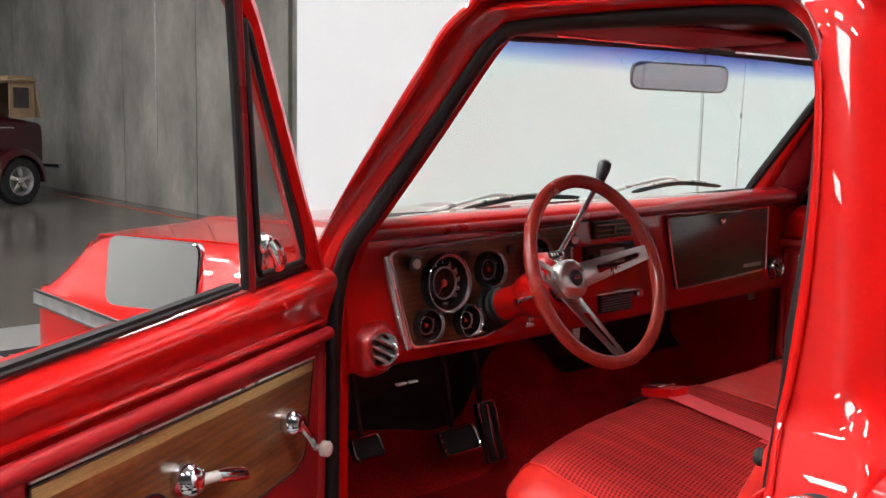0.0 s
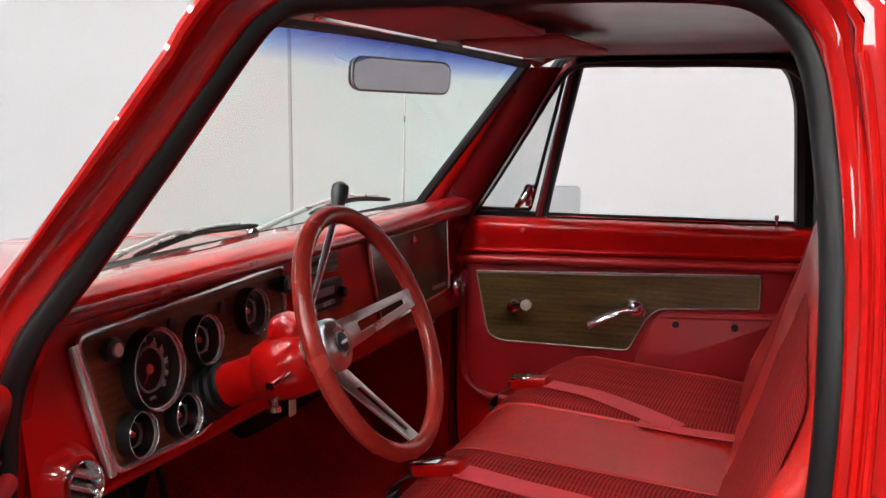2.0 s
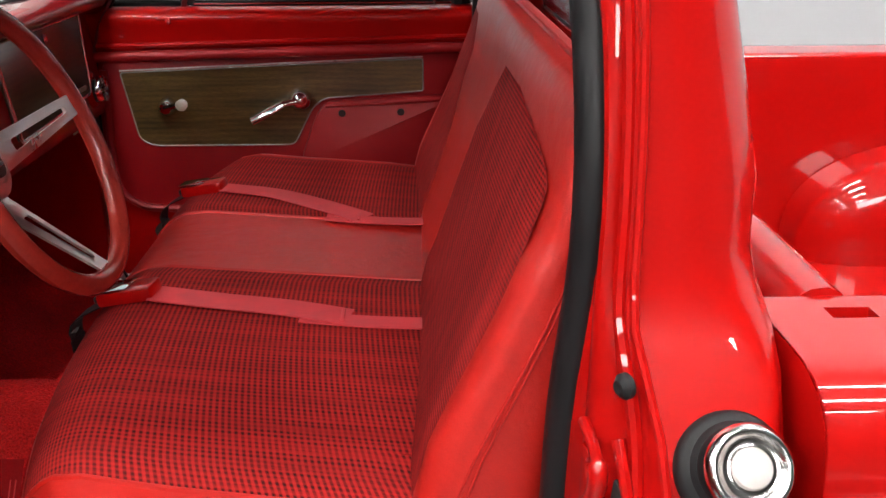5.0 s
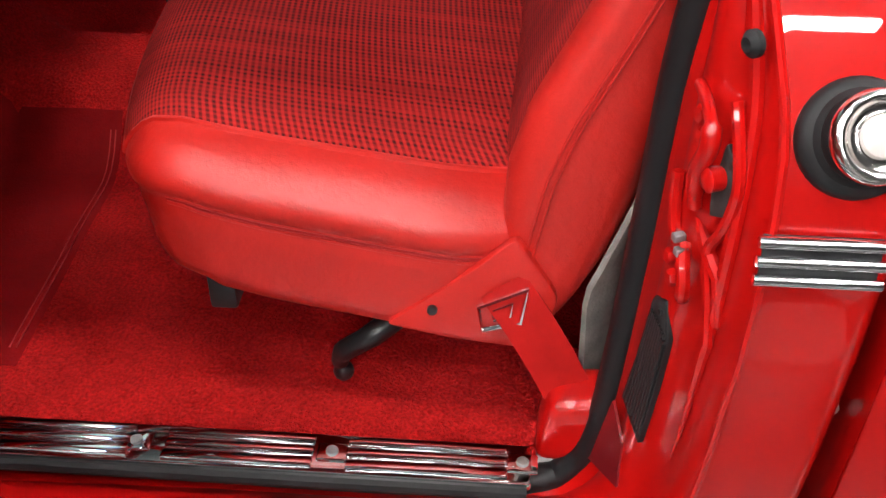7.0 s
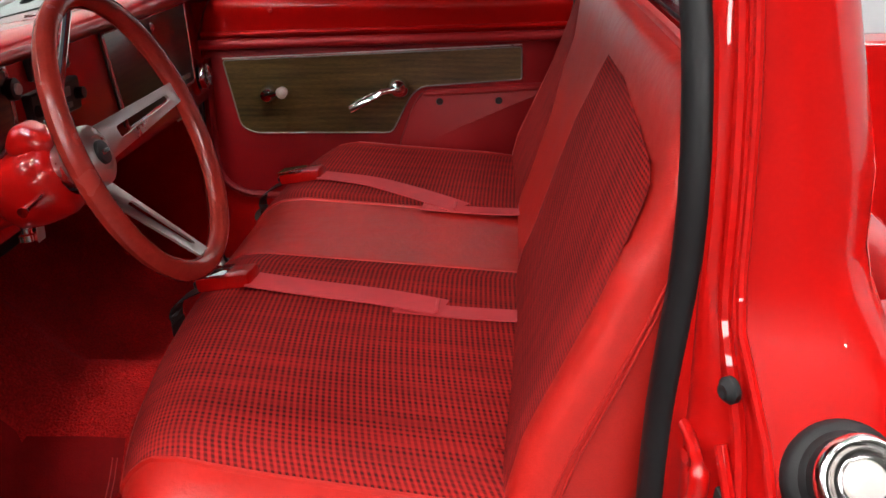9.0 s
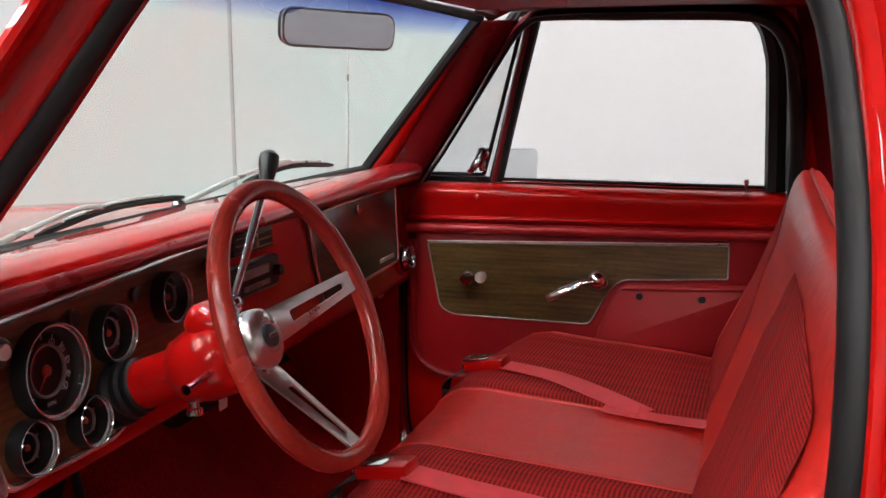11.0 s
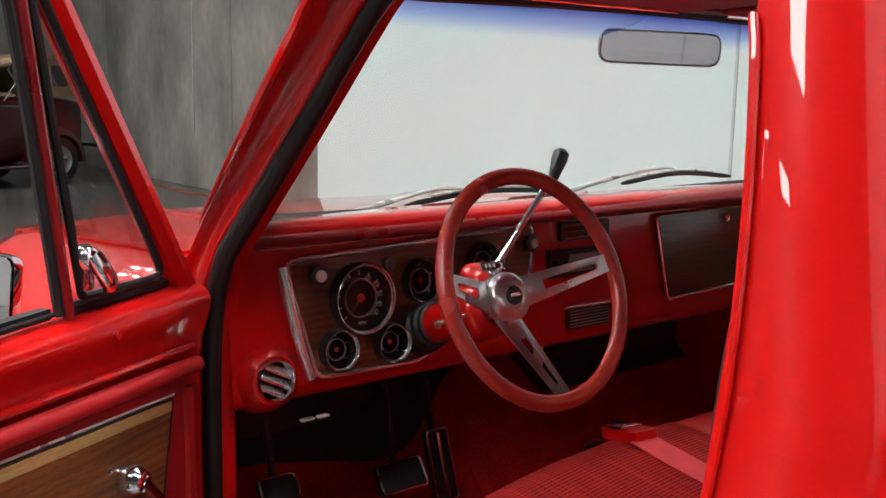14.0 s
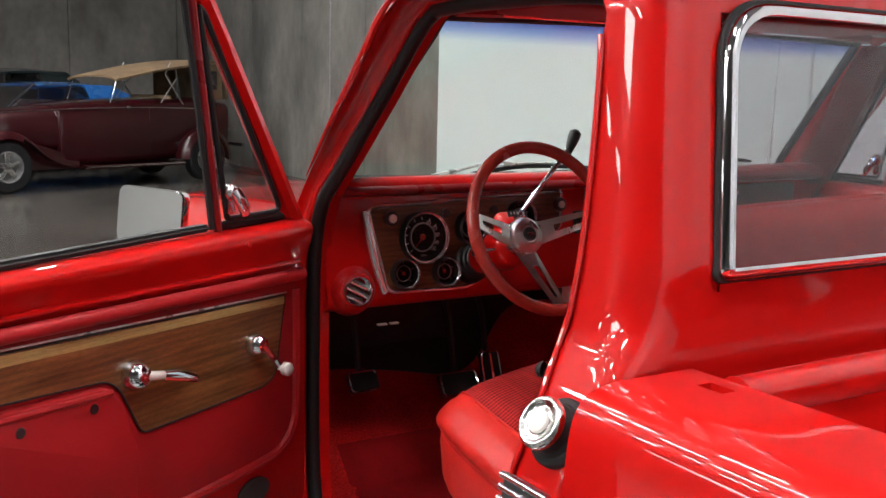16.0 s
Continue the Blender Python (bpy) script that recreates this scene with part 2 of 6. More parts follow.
def sheet(fn, nu, nv, thick=0.0, loop_u=False, loop_v=False):
    bm = bmesh.new()
    put_grid(bm, fn, nu, nv, loop_u, loop_v)
    if thick:
        bmesh.ops.recalc_face_normals(bm, faces=bm.faces)
        bmesh.ops.solidify(bm, geom=bm.faces[:], thickness=thick)
    return bm


def smooth_line(pts, n=4, closed=False):
    """A Catmull-Rom line through pts."""
    p = [Vector(q) for q in pts]
    k, out = len(p), []
    for i in range(k if closed else k - 1):
        a, b_, c, d = (p[(i + o) % k] if closed else p[min(max(i + o, 0), k - 1)] for o in (-1, 0, 1, 2))
        for s_ in range(n):
            t = s_ / n
            out.append(0.5 * (2 * b_ + (c - a) * t + (2 * a - 5 * b_ + 4 * c - d) * t * t + (3 * b_ - a - 3 * c + d) * t ** 3))
    if not closed:
        out.append(p[-1])
    return out


def tube(pts, r, seg=8, closed=False, bm=None, flat=1.0, up=None):
    """A tube along pts; r a number or one per point; flat squeezes it along its second axis."""
    bm = bm or bmesh.new()
    p = [Vector(q) for q in pts]
    k = len(p)
    rs = r if isinstance(r, (list, tuple)) else [r] * k
    ref = Vector(up) if up else None
    rings = []
    for i in range(k):
        t = (p[(i + 1) % k] - p[i - 1]) if closed else (p[min(i + 1, k - 1)] - p[max(i - 1, 0)])
        t.normalize()
        if ref is None:
            ref = t.orthogonal()
        side = t.cross(ref).normalized()
        top = side.cross(t).normalized()
        if not up:
            ref = top
        rings.append([bm.verts.new(p[i] + rs[i] * (math.cos(a) * side + flat * math.sin(a) * top)) for a in (2 * math.pi * j / seg for j in range(seg))])
    for i in range(k if closed else k - 1):
        a, b_ = rings[i], rings[(i + 1) % k]
        for j in range(seg):
            bm.faces.new((a[j], a[(j + 1) % seg], b_[(j + 1) % seg], b_[j]))
    if not closed:
        bm.faces.new(rings[0]), bm.faces.new(rings[-1])
    return bm


def lathe(profile, seg=24, m=None, bm=None):
    """Revolves (radius, height) pairs about z, then moves by m."""
    bm = bm or bmesh.new()
    m = m or Matrix()
    rings = []
    for r, h in profile:
        if r < 1e-6:
            rings.append([bm.verts.new(m @ Vector((0, 0, h)))])
        else:
            rings.append([bm.verts.new(m @ Vector((r * math.cos(a), r * math.sin(a), h))) for a in (2 * math.pi * j / seg for j in range(seg))])
    for a, b_ in zip(rings, rings[1:]):
        for j in range(seg):
            k = (j + 1) % seg
            q = (a[0], b_[j], b_[k]) if len(a) == 1 else (a[j], a[k], b_[0]) if len(b_) == 1 else (a[j], a[k], b_[k], b_[j])
            bm.faces.new(q)
    return bm


def aim(at, to, roll=0.0):
    """A frame at a place whose z axis points along to."""
    q = Vector(to).to_track_quat("Z", "Y").to_matrix().to_4x4()
    return Matrix.Translation(at) @ q @ Matrix.Rotation(radians(roll), 4, "Z")


def plate(poly, fn, thick, bevel=0.0, holes=(), bm=None):
    """An upright slab over a flat outline; fn(a, b, c) gives the place, c from 0 to thick."""
    bm = bm or bmesh.new()
    own = bmesh.new()
    loops = [poly, *holes]
    edges = []
    for lp in loops:
        vs = [own.verts.new((a, b_, 0)) for a, b_ in lp]
        edges += [own.edges.new((vs[i], vs[(i + 1) % len(vs)])) for i in range(len(vs))]
    bmesh.ops.triangle_fill(own, use_beauty=True, edges=edges)
    faces = own.faces[:]
    if not holes:
        bmesh.ops.dissolve_faces(own, faces=faces)
        faces = own.faces[:]
    ext = bmesh.ops.extrude_face_region(own, geom=faces)
    bmesh.ops.translate(own, verts=[v for v in ext["geom"] if isinstance(v, bmesh.types.BMVert)], vec=(0, 0, thick))
    if bevel:
        own.normal_update()
        bmesh.ops.bevel(own, geom=[e for e in own.edges if len(e.link_faces) == 2 and e.calc_face_angle(0) > 0.6 and all(abs(v.co.z - thick) < 1e-6 for v in e.verts)], offset=bevel, segments=2, profile=0.5, affect="EDGES")
    remap = {v: bm.verts.new(fn(*v.co)) for v in own.verts}
    for f in own.faces:
        bm.faces.new([remap[v] for v in f.verts])
    own.free()
    return bm


def box(lo, hi, bevel=0.0, seg=2, m=None, bm=None, cuts=(0, 0, 0), fn=None):
    """A box with rounded edges, cut across for bending by fn."""
    bm = bm or bmesh.new()
    own = bmesh.new()
    lo, hi = Vector(lo), Vector(hi)
    bmesh.ops.create_cube(own, size=1.0)
    for v in own.verts:
        v.co = Vector([(lo[i] + hi[i]) / 2 + v.co[i] * (hi[i] - lo[i]) for i in range(3)])
    if bevel:
        bmesh.ops.bevel(own, geom=own.edges[:], offset=bevel, segments=seg, profile=0.5, affect="EDGES")
    for ax in range(3):
        for c in range(cuts[ax]):
            q = lo[ax] + bevel + (hi[ax] - lo[ax] - 2 * bevel) * (c + 1) / (cuts[ax] + 1)
            no = Vector((0, 0, 0))
            no[ax] = 1
            bmesh.ops.bisect_plane(own, geom=own.verts[:] + own.edges[:] + own.faces[:], plane_co=Vector(no) * q, plane_no=no)
    remap = {}
    for v in own.verts:
        c = v.co.copy()
        if fn:
            c = Vector(fn(*c))
        remap[v] = bm.verts.new(m @ c if m else c)
    for f in own.faces:
        bm.faces.new([remap[v] for v in f.verts])
    own.free()
    return bm


def rounded(pts, r, n=4):
    """A flat outline with its corners rounded."""
    out, k = [], len(pts)
    for i in range(k):
        a, b_, c = Vector(pts[i - 1]), Vector(pts[i]), Vector(pts[(i + 1) % k])
        rr = r[i] if isinstance(r, (list, tuple)) else r
        d1, d2 = (a - b_), (c - b_)
        rr = min(rr, d1.length * 0.45, d2.length * 0.45)
        p, q = b_ + d1.normalized() * rr, b_ + d2.normalized() * rr
        for j in range(n + 1):
            t = j / n
            out.append(tuple((1 - t) ** 2 * p + 2 * t * (1 - t) * b_ + t * t * q))
    return out


def interp(x, table):
    for (a, u), (b_, v) in zip(table, table[1:]):
        if x <= b_:
            t = max(0.0, (x - a) / (b_ - a))
            return u + (v - u) * t
    return table[-1][1]


def text_bm(body, size, m):
    """Flat lettering in the built-in font, as a mesh."""
    cu = bpy.data.curves.new("lettering", "FONT")
    cu.body, cu.size, cu.align_x, cu.align_y, cu.extrude = body, size, "CENTER", "CENTER", 0.0002
    ob = bpy.data.objects.new("lettering", cu)
    scene.collection.objects.link(ob)
    me = bpy.data.meshes.new_from_object(ob.evaluated_get(bpy.context.evaluated_depsgraph_get()))
    bm = bmesh.new()
    bm.from_mesh(me)
    bmesh.ops.transform(bm, matrix=m, verts=bm.verts)
    bpy.data.objects.remove(ob)
    bpy.data.meshes.remove(me)
    bpy.data.curves.remove(cu)
    return bm


# ---- the hall ----
CONCRETE = surface("cast_concrete", (0.185, 0.178, 0.162), 0.75, vary=0.46, scale=1.1, fine=9.0, relief=0.15, dist=0.01, tilt=(1, 1, 0.6))
FLOOR = surface("polished_concrete", (0.076, 0.070, 0.063), 0.20, vary=0.35, scale=0.7, fine=9.0, rough_vary=0.12)
WHITE = surface("white_wall_paint", (0.50, 0.512, 0.526), 0.7, vary=0.02, scale=0.5, fine=30.0)
PALE = surface("pale_wall_paint", (0.28, 0.28, 0.272), 0.7, vary=0.06, scale=0.5, fine=30.0)
CEILING = surface("ceiling_paint", (0.27, 0.27, 0.275), 0.8, vary=0.1, scale=0.6)
TILE_A = surface("grey_tile", (0.15, 0.147, 0.145), 0.42, vary=0.15, scale=3.0, fine=60.0)
TILE_B = surface("black_tile", (0.016, 0.016, 0.017), 0.25, vary=0.2, scale=3.0, fine=60.0)
GLOW = lamp_mat("lamp_diffuser", (1.0, 0.975, 0.955), LAMP)

WX, NY, SY, EX, TOP = -24.0, 19.5, -14.0, 4.7, 5.6


def structure(name, bm, material, label, category):
    ob = part(name, bm, material, None, label)
    return tagged(ob, category=category, kind="structure")


floor = structure("floor", box((WX, SY, -0.2), (EX, NY, -0.012)), FLOOR, "dark polished concrete floor of a vehicle hall", "floor")
ceiling = structure("ceiling", box((WX, SY, TOP), (EX, NY, TOP + 0.2)), CEILING, "dim grey ceiling high over the hall", "ceiling")
wall_east = structure("wall_east", box((EX + 0.004, SY, 0), (EX + 0.25, NY, TOP)), CONCRETE, "grey cast concrete wall with stains", "wall")
wall_north = structure("wall_north", box((WX, NY, 0), (EX, NY + 0.25, TOP)), CONCRETE, "grey cast concrete end wall", "wall")
wall_west = structure("wall_west", box((WX - 0.25, SY, 0), (WX, NY, TOP)), PALE, "pale grey painted side wall", "wall")
wall_south = structure("wall_south", box((WX, SY - 0.25, 0), (EX, SY, TOP)), PALE, "pale grey painted wall behind the camera", "wall")
backdrop = structure("backdrop", box((2.60, -8.0, -0.012), (2.72, 5.56, TOP)), WHITE, "tall plain white studio backdrop wall", "wall")

backdrop_return = structure("backdrop_return", box((-1.5, -5.62, -0.012), (2.60, -5.5, TOP)), WHITE, "white studio backdrop wall behind the camera", "wall")

# concrete wall slabs with open joints
for k in range(5):
    y0 = 8.75 + 2.15 * k
    part("panel", box((EX - 0.05, y0 + 0.008, -0.012), (EX + 0.003, y0 + 2.142, TOP), 0.004, 1), CONCRETE, wall_east)
for k in range(8):
    x0 = EX - 2.15 * (k + 1) - 0.06
    part("panel", box((x0 + 0.008, NY - 0.05, -0.012), (x0 + 2.142, NY - 0.001, TOP), 0.004, 1), CONCRETE, wall_north)
part("cable", tube([(EX - 0.06, 12.0, 0.75), (EX - 0.06, 12.0, TOP)], 0.012, 6), STEEL_GREY, wall_east, "thin pale conduit on the concrete")

SEAM = surface("grey_joint", (0.35, 0.355, 0.36), 0.7, vary=0.1, scale=2.0, fine=30.0)
TAPE = surface("worn_orange_red_marking", (0.34, 0.07, 0.035), 0.7, vary=0.6, scale=5.0, fine=40.0, fleck=0.5)
part("seam", box((2.594, 1.865, 0), (2.601, 1.880, TOP)), SEAM, backdrop, "thin grey vertical panel joint")
floor_marking = structure("floor_marking", box((4.24, 10.2, -0.012), (4.33, 14.8, -0.008)), TAPE, "worn orange-red line on the floor along the wall", "floor marking")

# floor tiles in a checkerboard, under and before the truck
tile_floor = structure("tile_floor", box((-4.8, -4.8, -0.011), (2.6, 5.4, -0.006)), TILE_B, "black and grey checkerboard tile floor", "floor")
TS = 0.60
tile_mesh = {}
joined = {0: bmesh.new(), 1: bmesh.new()}
for i in range(12):
    for j in range(17):
        x, y, kind = -4.8 + TS * i, -4.8 + TS * j, (i + j) % 2
        if y > 2.2 and x > -2.0:
            if kind not in tile_mesh:
                ob = part("tile", box((0.003, 0.003, -0.006), (TS - 0.003, TS - 0.003, 0.0), 0.002, 1), (TILE_A, TILE_B)[kind], tile_floor, "", pose(x, y, 0))
                tile_mesh[kind] = ob.data
            else:
                ob = new("tile", tile_mesh[kind])
                ob.parent, ob.matrix_basis = tile_floor, pose(x, y, 0)
        else:
            box((x + 0.003, y + 0.003, -0.006), (x + TS - 0.003, y + TS - 0.003, 0.0), bm=joined[kind])
for kind in (0, 1):
    tagged(part("tiles", joined[kind], (TILE_A, TILE_B)[kind], tile_floor), kind="stuff")

FILL_GLOW = lamp_mat("fill_panel_glow", (1.0, 0.975, 0.955), 17.0)


# ceiling lamps in rows, and added fill panels to the west
def hang(places, half_x, half_y, label, glow=GLOW):
    first = None
    for x, y in places:
        m = pose(x, y, TOP - 0.12)
        if first is None:
            first = part("ceiling_lamp", box((-half_x, -half_y, 0.0), (half_x, half_y, 0.09), 0.01, 1), STEEL_GREY)
            part("diffuser", box((-half_x + 0.03, -half_y + 0.04, -0.02), (half_x - 0.03, half_y - 0.04, -0.001), 0.004, 1), glow, first, "bright white diffuser")
            tagged(first, label, "lamp", "ceiling lamps")
            first.matrix_basis = m
        else:
            copy_thing(first, m)


part("seam", box((0.09, -5.501, 0), (0.11, -5.494, TOP)), SEAM, backdrop_return, "thin grey vertical panel joint")
# the lone lamp at y -4.95 is an added, unseen fill for backdrop_return
hang([(x, y) for x in (-6.6, -4.2, -1.8, 0.6) for y in (-2.6, 0.3) if y > 0 or x == -1.8] + [(0.2, -4.95)], 0.20, 0.62, "white rectangular lamp hung under the ceiling")
hang([(-7.8 + 1.2 * i, 2.5 + 1.45 * k) for i in range(8) for k in range(8) if i < 6 or k > 2], 0.12, 0.31, "small white rectangular lamp under the ceiling")
hang([(-6.6, -2.6), (-4.2, -2.6), (0.6, -2.6)], 0.14, 0.62, "slim white rectangular lamp hung under the ceiling")
# unseen glowing panels, added to brighten the west wall, sill and seat
hang([(-9.5, -0.6), (-17.0, 12.0), (-20.0, 4.0)], 1.9, 1.5, "large unseen fill panel added under the ceiling", FILL_GLOW)


# ---- the pickup truck ----
truck = new("pickup_truck")
truck.empty_display_size = 0.3
tagged(truck, "glossy red vintage pickup truck with its driver door open", "pickup truck")
MX = Matrix.Diagonal((-1, 1, 1, 1))


def both(name, make, material, label=""):
    """The same part on the driver's side and, mirrored, on the other."""
    for s_ in (1, -1):
        bm = make()
        if s_ < 0:
            bmesh.ops.transform(bm, matrix=MX, verts=bm.verts)
        yield part(name, bm, material, truck, label)


SKIN = [(0.36, -0.925), (0.50, -0.955), (0.65, -0.972), (0.80, -0.980), (0.88, -0.977), (0.93, -0.968), (0.97, -0.950), (1.00, -0.934), (1.04, -0.914), (1.075, -0.892), (1.11, -0.872), (1.2, -0.858), (1.35, -0.842), (1.54, -0.816), (1.60, -0.800), (1.66, -0.765)]


def skin(z):
    return interp(z, SKIN)


def inner(z):
    return -0.815 + 0.25 * max(0.0, z - 1.19)


# outline of the door opening, as y and z
OPENING = [(0.400, 0.62), (0.402, 0.85), (0.398, 1.02), (0.380, 1.12), (0.345, 1.19), (0.290, 1.265), (0.198, 1.395), (0.110, 1.525), (0.072, 1.562), (0.030, 1.574), (-0.14, 1.578), (-0.38, 1.574), (-0.452, 1.556), (-0.491, 1.508), (-0.509, 1.43), (-0.523, 1.30), (-0.522, 1.13), (-0.507, 0.98), (-0.500, 0.80), (-0.490, 0.62), (-0.478, 0.51), (-0.448, 0.458), (-0.39, 0.443), (-0.10, 0.437), (0.22, 0.452), (0.34, 0.462), (0.385, 0.51)]
OPEN = [tuple(v.to_2d()) for v in smooth_line([(a, b_, 0) for a, b_ in OPENING], 4, True)]


def edge_out(i):
    """The opening's outer rim: a point and its reach beyond the seal."""
    k = len(OPEN)
    (y, z), a, b_ = OPEN[i % k], OPEN[(i - 1) % k], OPEN[(i + 1) % k]
    t = Vector((b_[0] - a[0], b_[1] - a[1])).normalized()
    nrm = Vector((t.y, -t.x))
    if nrm.dot(Vector((y + 0.05, z - 1.0))) < 0:
        nrm = -nrm
    d = interp(z, [(1.1, 0.052), (1.25, 0.046), (1.5, 0.020), (1.6, 0.028)]) if (y > 0.05 and z > 1.1) else 0.05 if y > 0.3 else 0.042 if z > 1.5 else 0.03 if y > -0.44 else interp(z, [(0.45, 0.04), (0.6, 0.062), (1.0, 0.060), (1.1, 0.026), (1.3, 0.028), (1.55, 0.035)])
    return y + nrm.x * d, z + nrm.y * d


# folds of the sheet metal round the opening: way along it, height
JAMB = [(0.0, 0.0), (0.16, -0.003), (0.22, 0.003), (0.30, 0.006), (0.40, 0.006), (0.47, 0.002), (0.52, -0.003), (0.76, -0.003), (0.84, 0.001), (0.92, 0.003), (1.0, 0.0)]

JAMB_FRONT = [(0.0, 0.0), (0.10, -0.002), (0.22, 0.004), (0.32, 0.009), (0.42, 0.009), (0.52, 0.003), (0.62, -0.005), (0.74, -0.007), (0.86, -0.005), (0.94, -0.001), (1.0, 0.0)]


def jamb():
    bm = bmesh.new()
    k = len(OPEN)
    rows = []
    for i in range(k):
        y, z = OPEN[i]
        yo, zo = edge_out(i)
        xi, xo = inner(z), skin(zo) + 0.004
        d = max(1e-4, math.hypot(yo - y, zo - z))
        run = math.hypot(xo - xi, d)
        row = [(xi + 0.03, y, z)]
        w = min(1.0, max(0.0, (y + 0.42) / 0.12))
        for (s_, h), (s2, h2) in zip(JAMB, JAMB_FRONT):
            s_, h = s_ + (s2 - s_) * w, h + (h2 - h) * w
            a = xi + (xo - xi) * s_ - d / run * h
            b_ = s_ + (xo - xi) / run * h / d
            row.append((a, y + (yo - y) * b_, z + (zo - z) * b_))
        rows.append(row)
    put_grid(bm, lambda u, v: rows[round(u * k) % k][round(v * len(JAMB))], k, len(JAMB), loop_u=True)
    return bm


# same red paint on both jambs; the passenger one is darkened as shade
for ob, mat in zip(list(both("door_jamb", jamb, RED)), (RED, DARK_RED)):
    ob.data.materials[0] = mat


def jamb_fold():
    """A pressed bead down the rear post."""
    pts = []
    for i in range(len(OPEN)):
        y, z = OPEN[i]
        if y < -0.47 and 0.62 < z < 1.46:
            yo, zo = edge_out(i)
            pts.append((inner(z) + (skin(zo) - inner(z)) * 0.72 - 0.001, y + (yo - y) * 0.72, z + (zo - z) * 0.72))
    k = len(pts) - 1
    return tube(smooth_line(pts, 2), [0.001 + 0.0055 * min(1.0, 6 * i / (2 * k), 6 * (2 * k - i) / (2 * k)) for i in range(2 * k + 1)], 8)


list(both("post_fold", jamb_fold, RED))


def flange_bead():
    """The rolled outer edge of the rear post."""
    pts = [edge_out(i) for i in range(len(OPEN)) if OPEN[i][0] < -0.46 and 0.56 < OPEN[i][1] < 1.50]
    return tube([(skin(z) - 0.001, y, z) for y, z in pts], 0.0042, 8)


list(both("flange_bead", flange_bead, RED))


def seal_x(y, z):
    return inner(z) - 0.010 + 0.022 * min(1.0, max(0.0, (-y - 0.36) / 0.1))


part("door_seal", tube([(seal_x(y, z), y, z) for y, z in OPEN], [0.0158 + 0.0022 * min(1.0, max(0.0, 0.5 - y * 1.6)) for y, z in OPEN], 10, True), SEAL, truck, "black rubber door seal")
part("door_seal", tube([(-seal_x(y, z), y, z) for y, z in OPEN], [0.004 + 0.012 * min(1.0, max(0.0, 0.6 - y * 3.0)) for y, z in OPEN], 10, True), SEAL, truck, "black rubber door seal")


# windscreen edge lines
def base_line(x):
    return Vector((x, 0.600 - 0.122 * abs(x / 0.735) ** 2.2, 1.190 + 0.024 * abs(x / 0.735) ** 2))


def top_line(x):
    return Vector((x, 0.185 - 0.020 * (x / 0.64) ** 2, 1.584 - 0.012 * (x / 0.64) ** 2))


def screen_at(u, v):
    s_ = 2 * u - 1
    a, b_ = base_line(0.735 * s_), top_line(0.648 * s_)
    p = a.lerp(b_, v)
    return p + Vector((0, 0.025, 0.03)) * (4 * v * (1 - v) * (1 - s_ * s_))


screen = part("windscreen", sheet(screen_at, 28, 10), SCREEN, truck, "curved clear windscreen with a blue shade band")
screen.visible_shadow = False
rim_pts = [screen_at(i / 20, 0) for i in range(21)] + [screen_at(1, j / 10) for j in range(1, 10)] + [screen_at(1 - i / 20, 1) for i in range(21)] + [screen_at(0, 1 - j / 10) for j in range(1, 10)]
part("windscreen_gasket", tube(rim_pts, 0.013, 8, True), RUBBER, truck, "black rubber gasket")


# front pillars: from the rim of the opening to the windscreen
def pillar():
    idx = [i for i in range(len(OPEN)) if OPEN[i][0] > 0.085 and 1.05 < OPEN[i][1]]
    outs = [edge_out(i) for i in idx]
    k = len(idx) - 1

    def at(u, v):
        i = round(u * k)
        yo, zo = outs[i]
        a = Vector((skin(zo) + 0.004, yo, zo))
        w = min(1.0, max(0.0, (zo - 1.20) / (1.585 - 1.20)))
        b_ = screen_at(0, w) + Vector((-0.006, 0.004, 0.0))
        p = a.lerp(b_, v)
        return p + Vector((-0.008, 0.008, 0.006)) * math.sin(math.pi * v)

    return sheet(at, k, 6)


list(both("front_pillar", pillar, RED))
def drip_rail():
    line = [edge_out(i) for i in range(len(OPEN)) if OPEN[i][1] > 1.20 and OPEN[i][0] > -0.46]
    k = len(line) - 1
    return tube([(skin(z) - 0.006 * math.sin(math.pi * i / k), y, z) for i, (y, z) in enumerate(line)], [0.001 + 0.0075 * min(1.0, 4 * i / k, 4 * (k - i) / k) for i in range(k + 1)], 8)


list(both("drip_rail", drip_rail, RED))


def pillar_inside():
    def at(u, v):
        z = 1.20 + 0.36 * u
        y = interp(-z, sorted((-b_, a) for a, b_ in OPENING[3:9]))
        a, b_ = Vector((inner(z) + 0.048, y + 0.094, z)), screen_at(0, u) + Vector((0.004, -0.010, -0.004))
        return a.lerp(b_, v) + Vector((0.006, -0.007, 0)) * math.sin(math.pi * v)

    return sheet(at, 10, 6)


def pillar_rubber():
    def at(u, v):
        z = 1.17 + 0.395 * u
        y = interp(-z, sorted((-b_, a) for a, b_ in OPENING[3:9]))
        a, b_ = Vector((inner(z) + 0.004, y + 0.016, z)), Vector((inner(z) + 0.050, y + 0.096, z))
        return a.lerp(b_, v) + Vector((0.008, -0.010, 0)) * math.sin(math.pi * v)

    return sheet(at, 10, 6)


for ob, mat in zip(list(both("pillar_lining", pillar_inside, RED)), (SEAL, RED)):
    ob.data.materials[0] = mat
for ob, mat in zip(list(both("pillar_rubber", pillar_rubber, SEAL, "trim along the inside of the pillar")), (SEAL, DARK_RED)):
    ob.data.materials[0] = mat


# cab rear corner, from the door opening round to the back wall
def back_y(z):
    return interp(z, [(0.4, -0.656), (1.0, -0.668), (1.075, -0.671), (1.10, -0.666), (1.125, -0.664), (1.2, -0.668), (1.54, -0.608), (1.66, -0.58)])


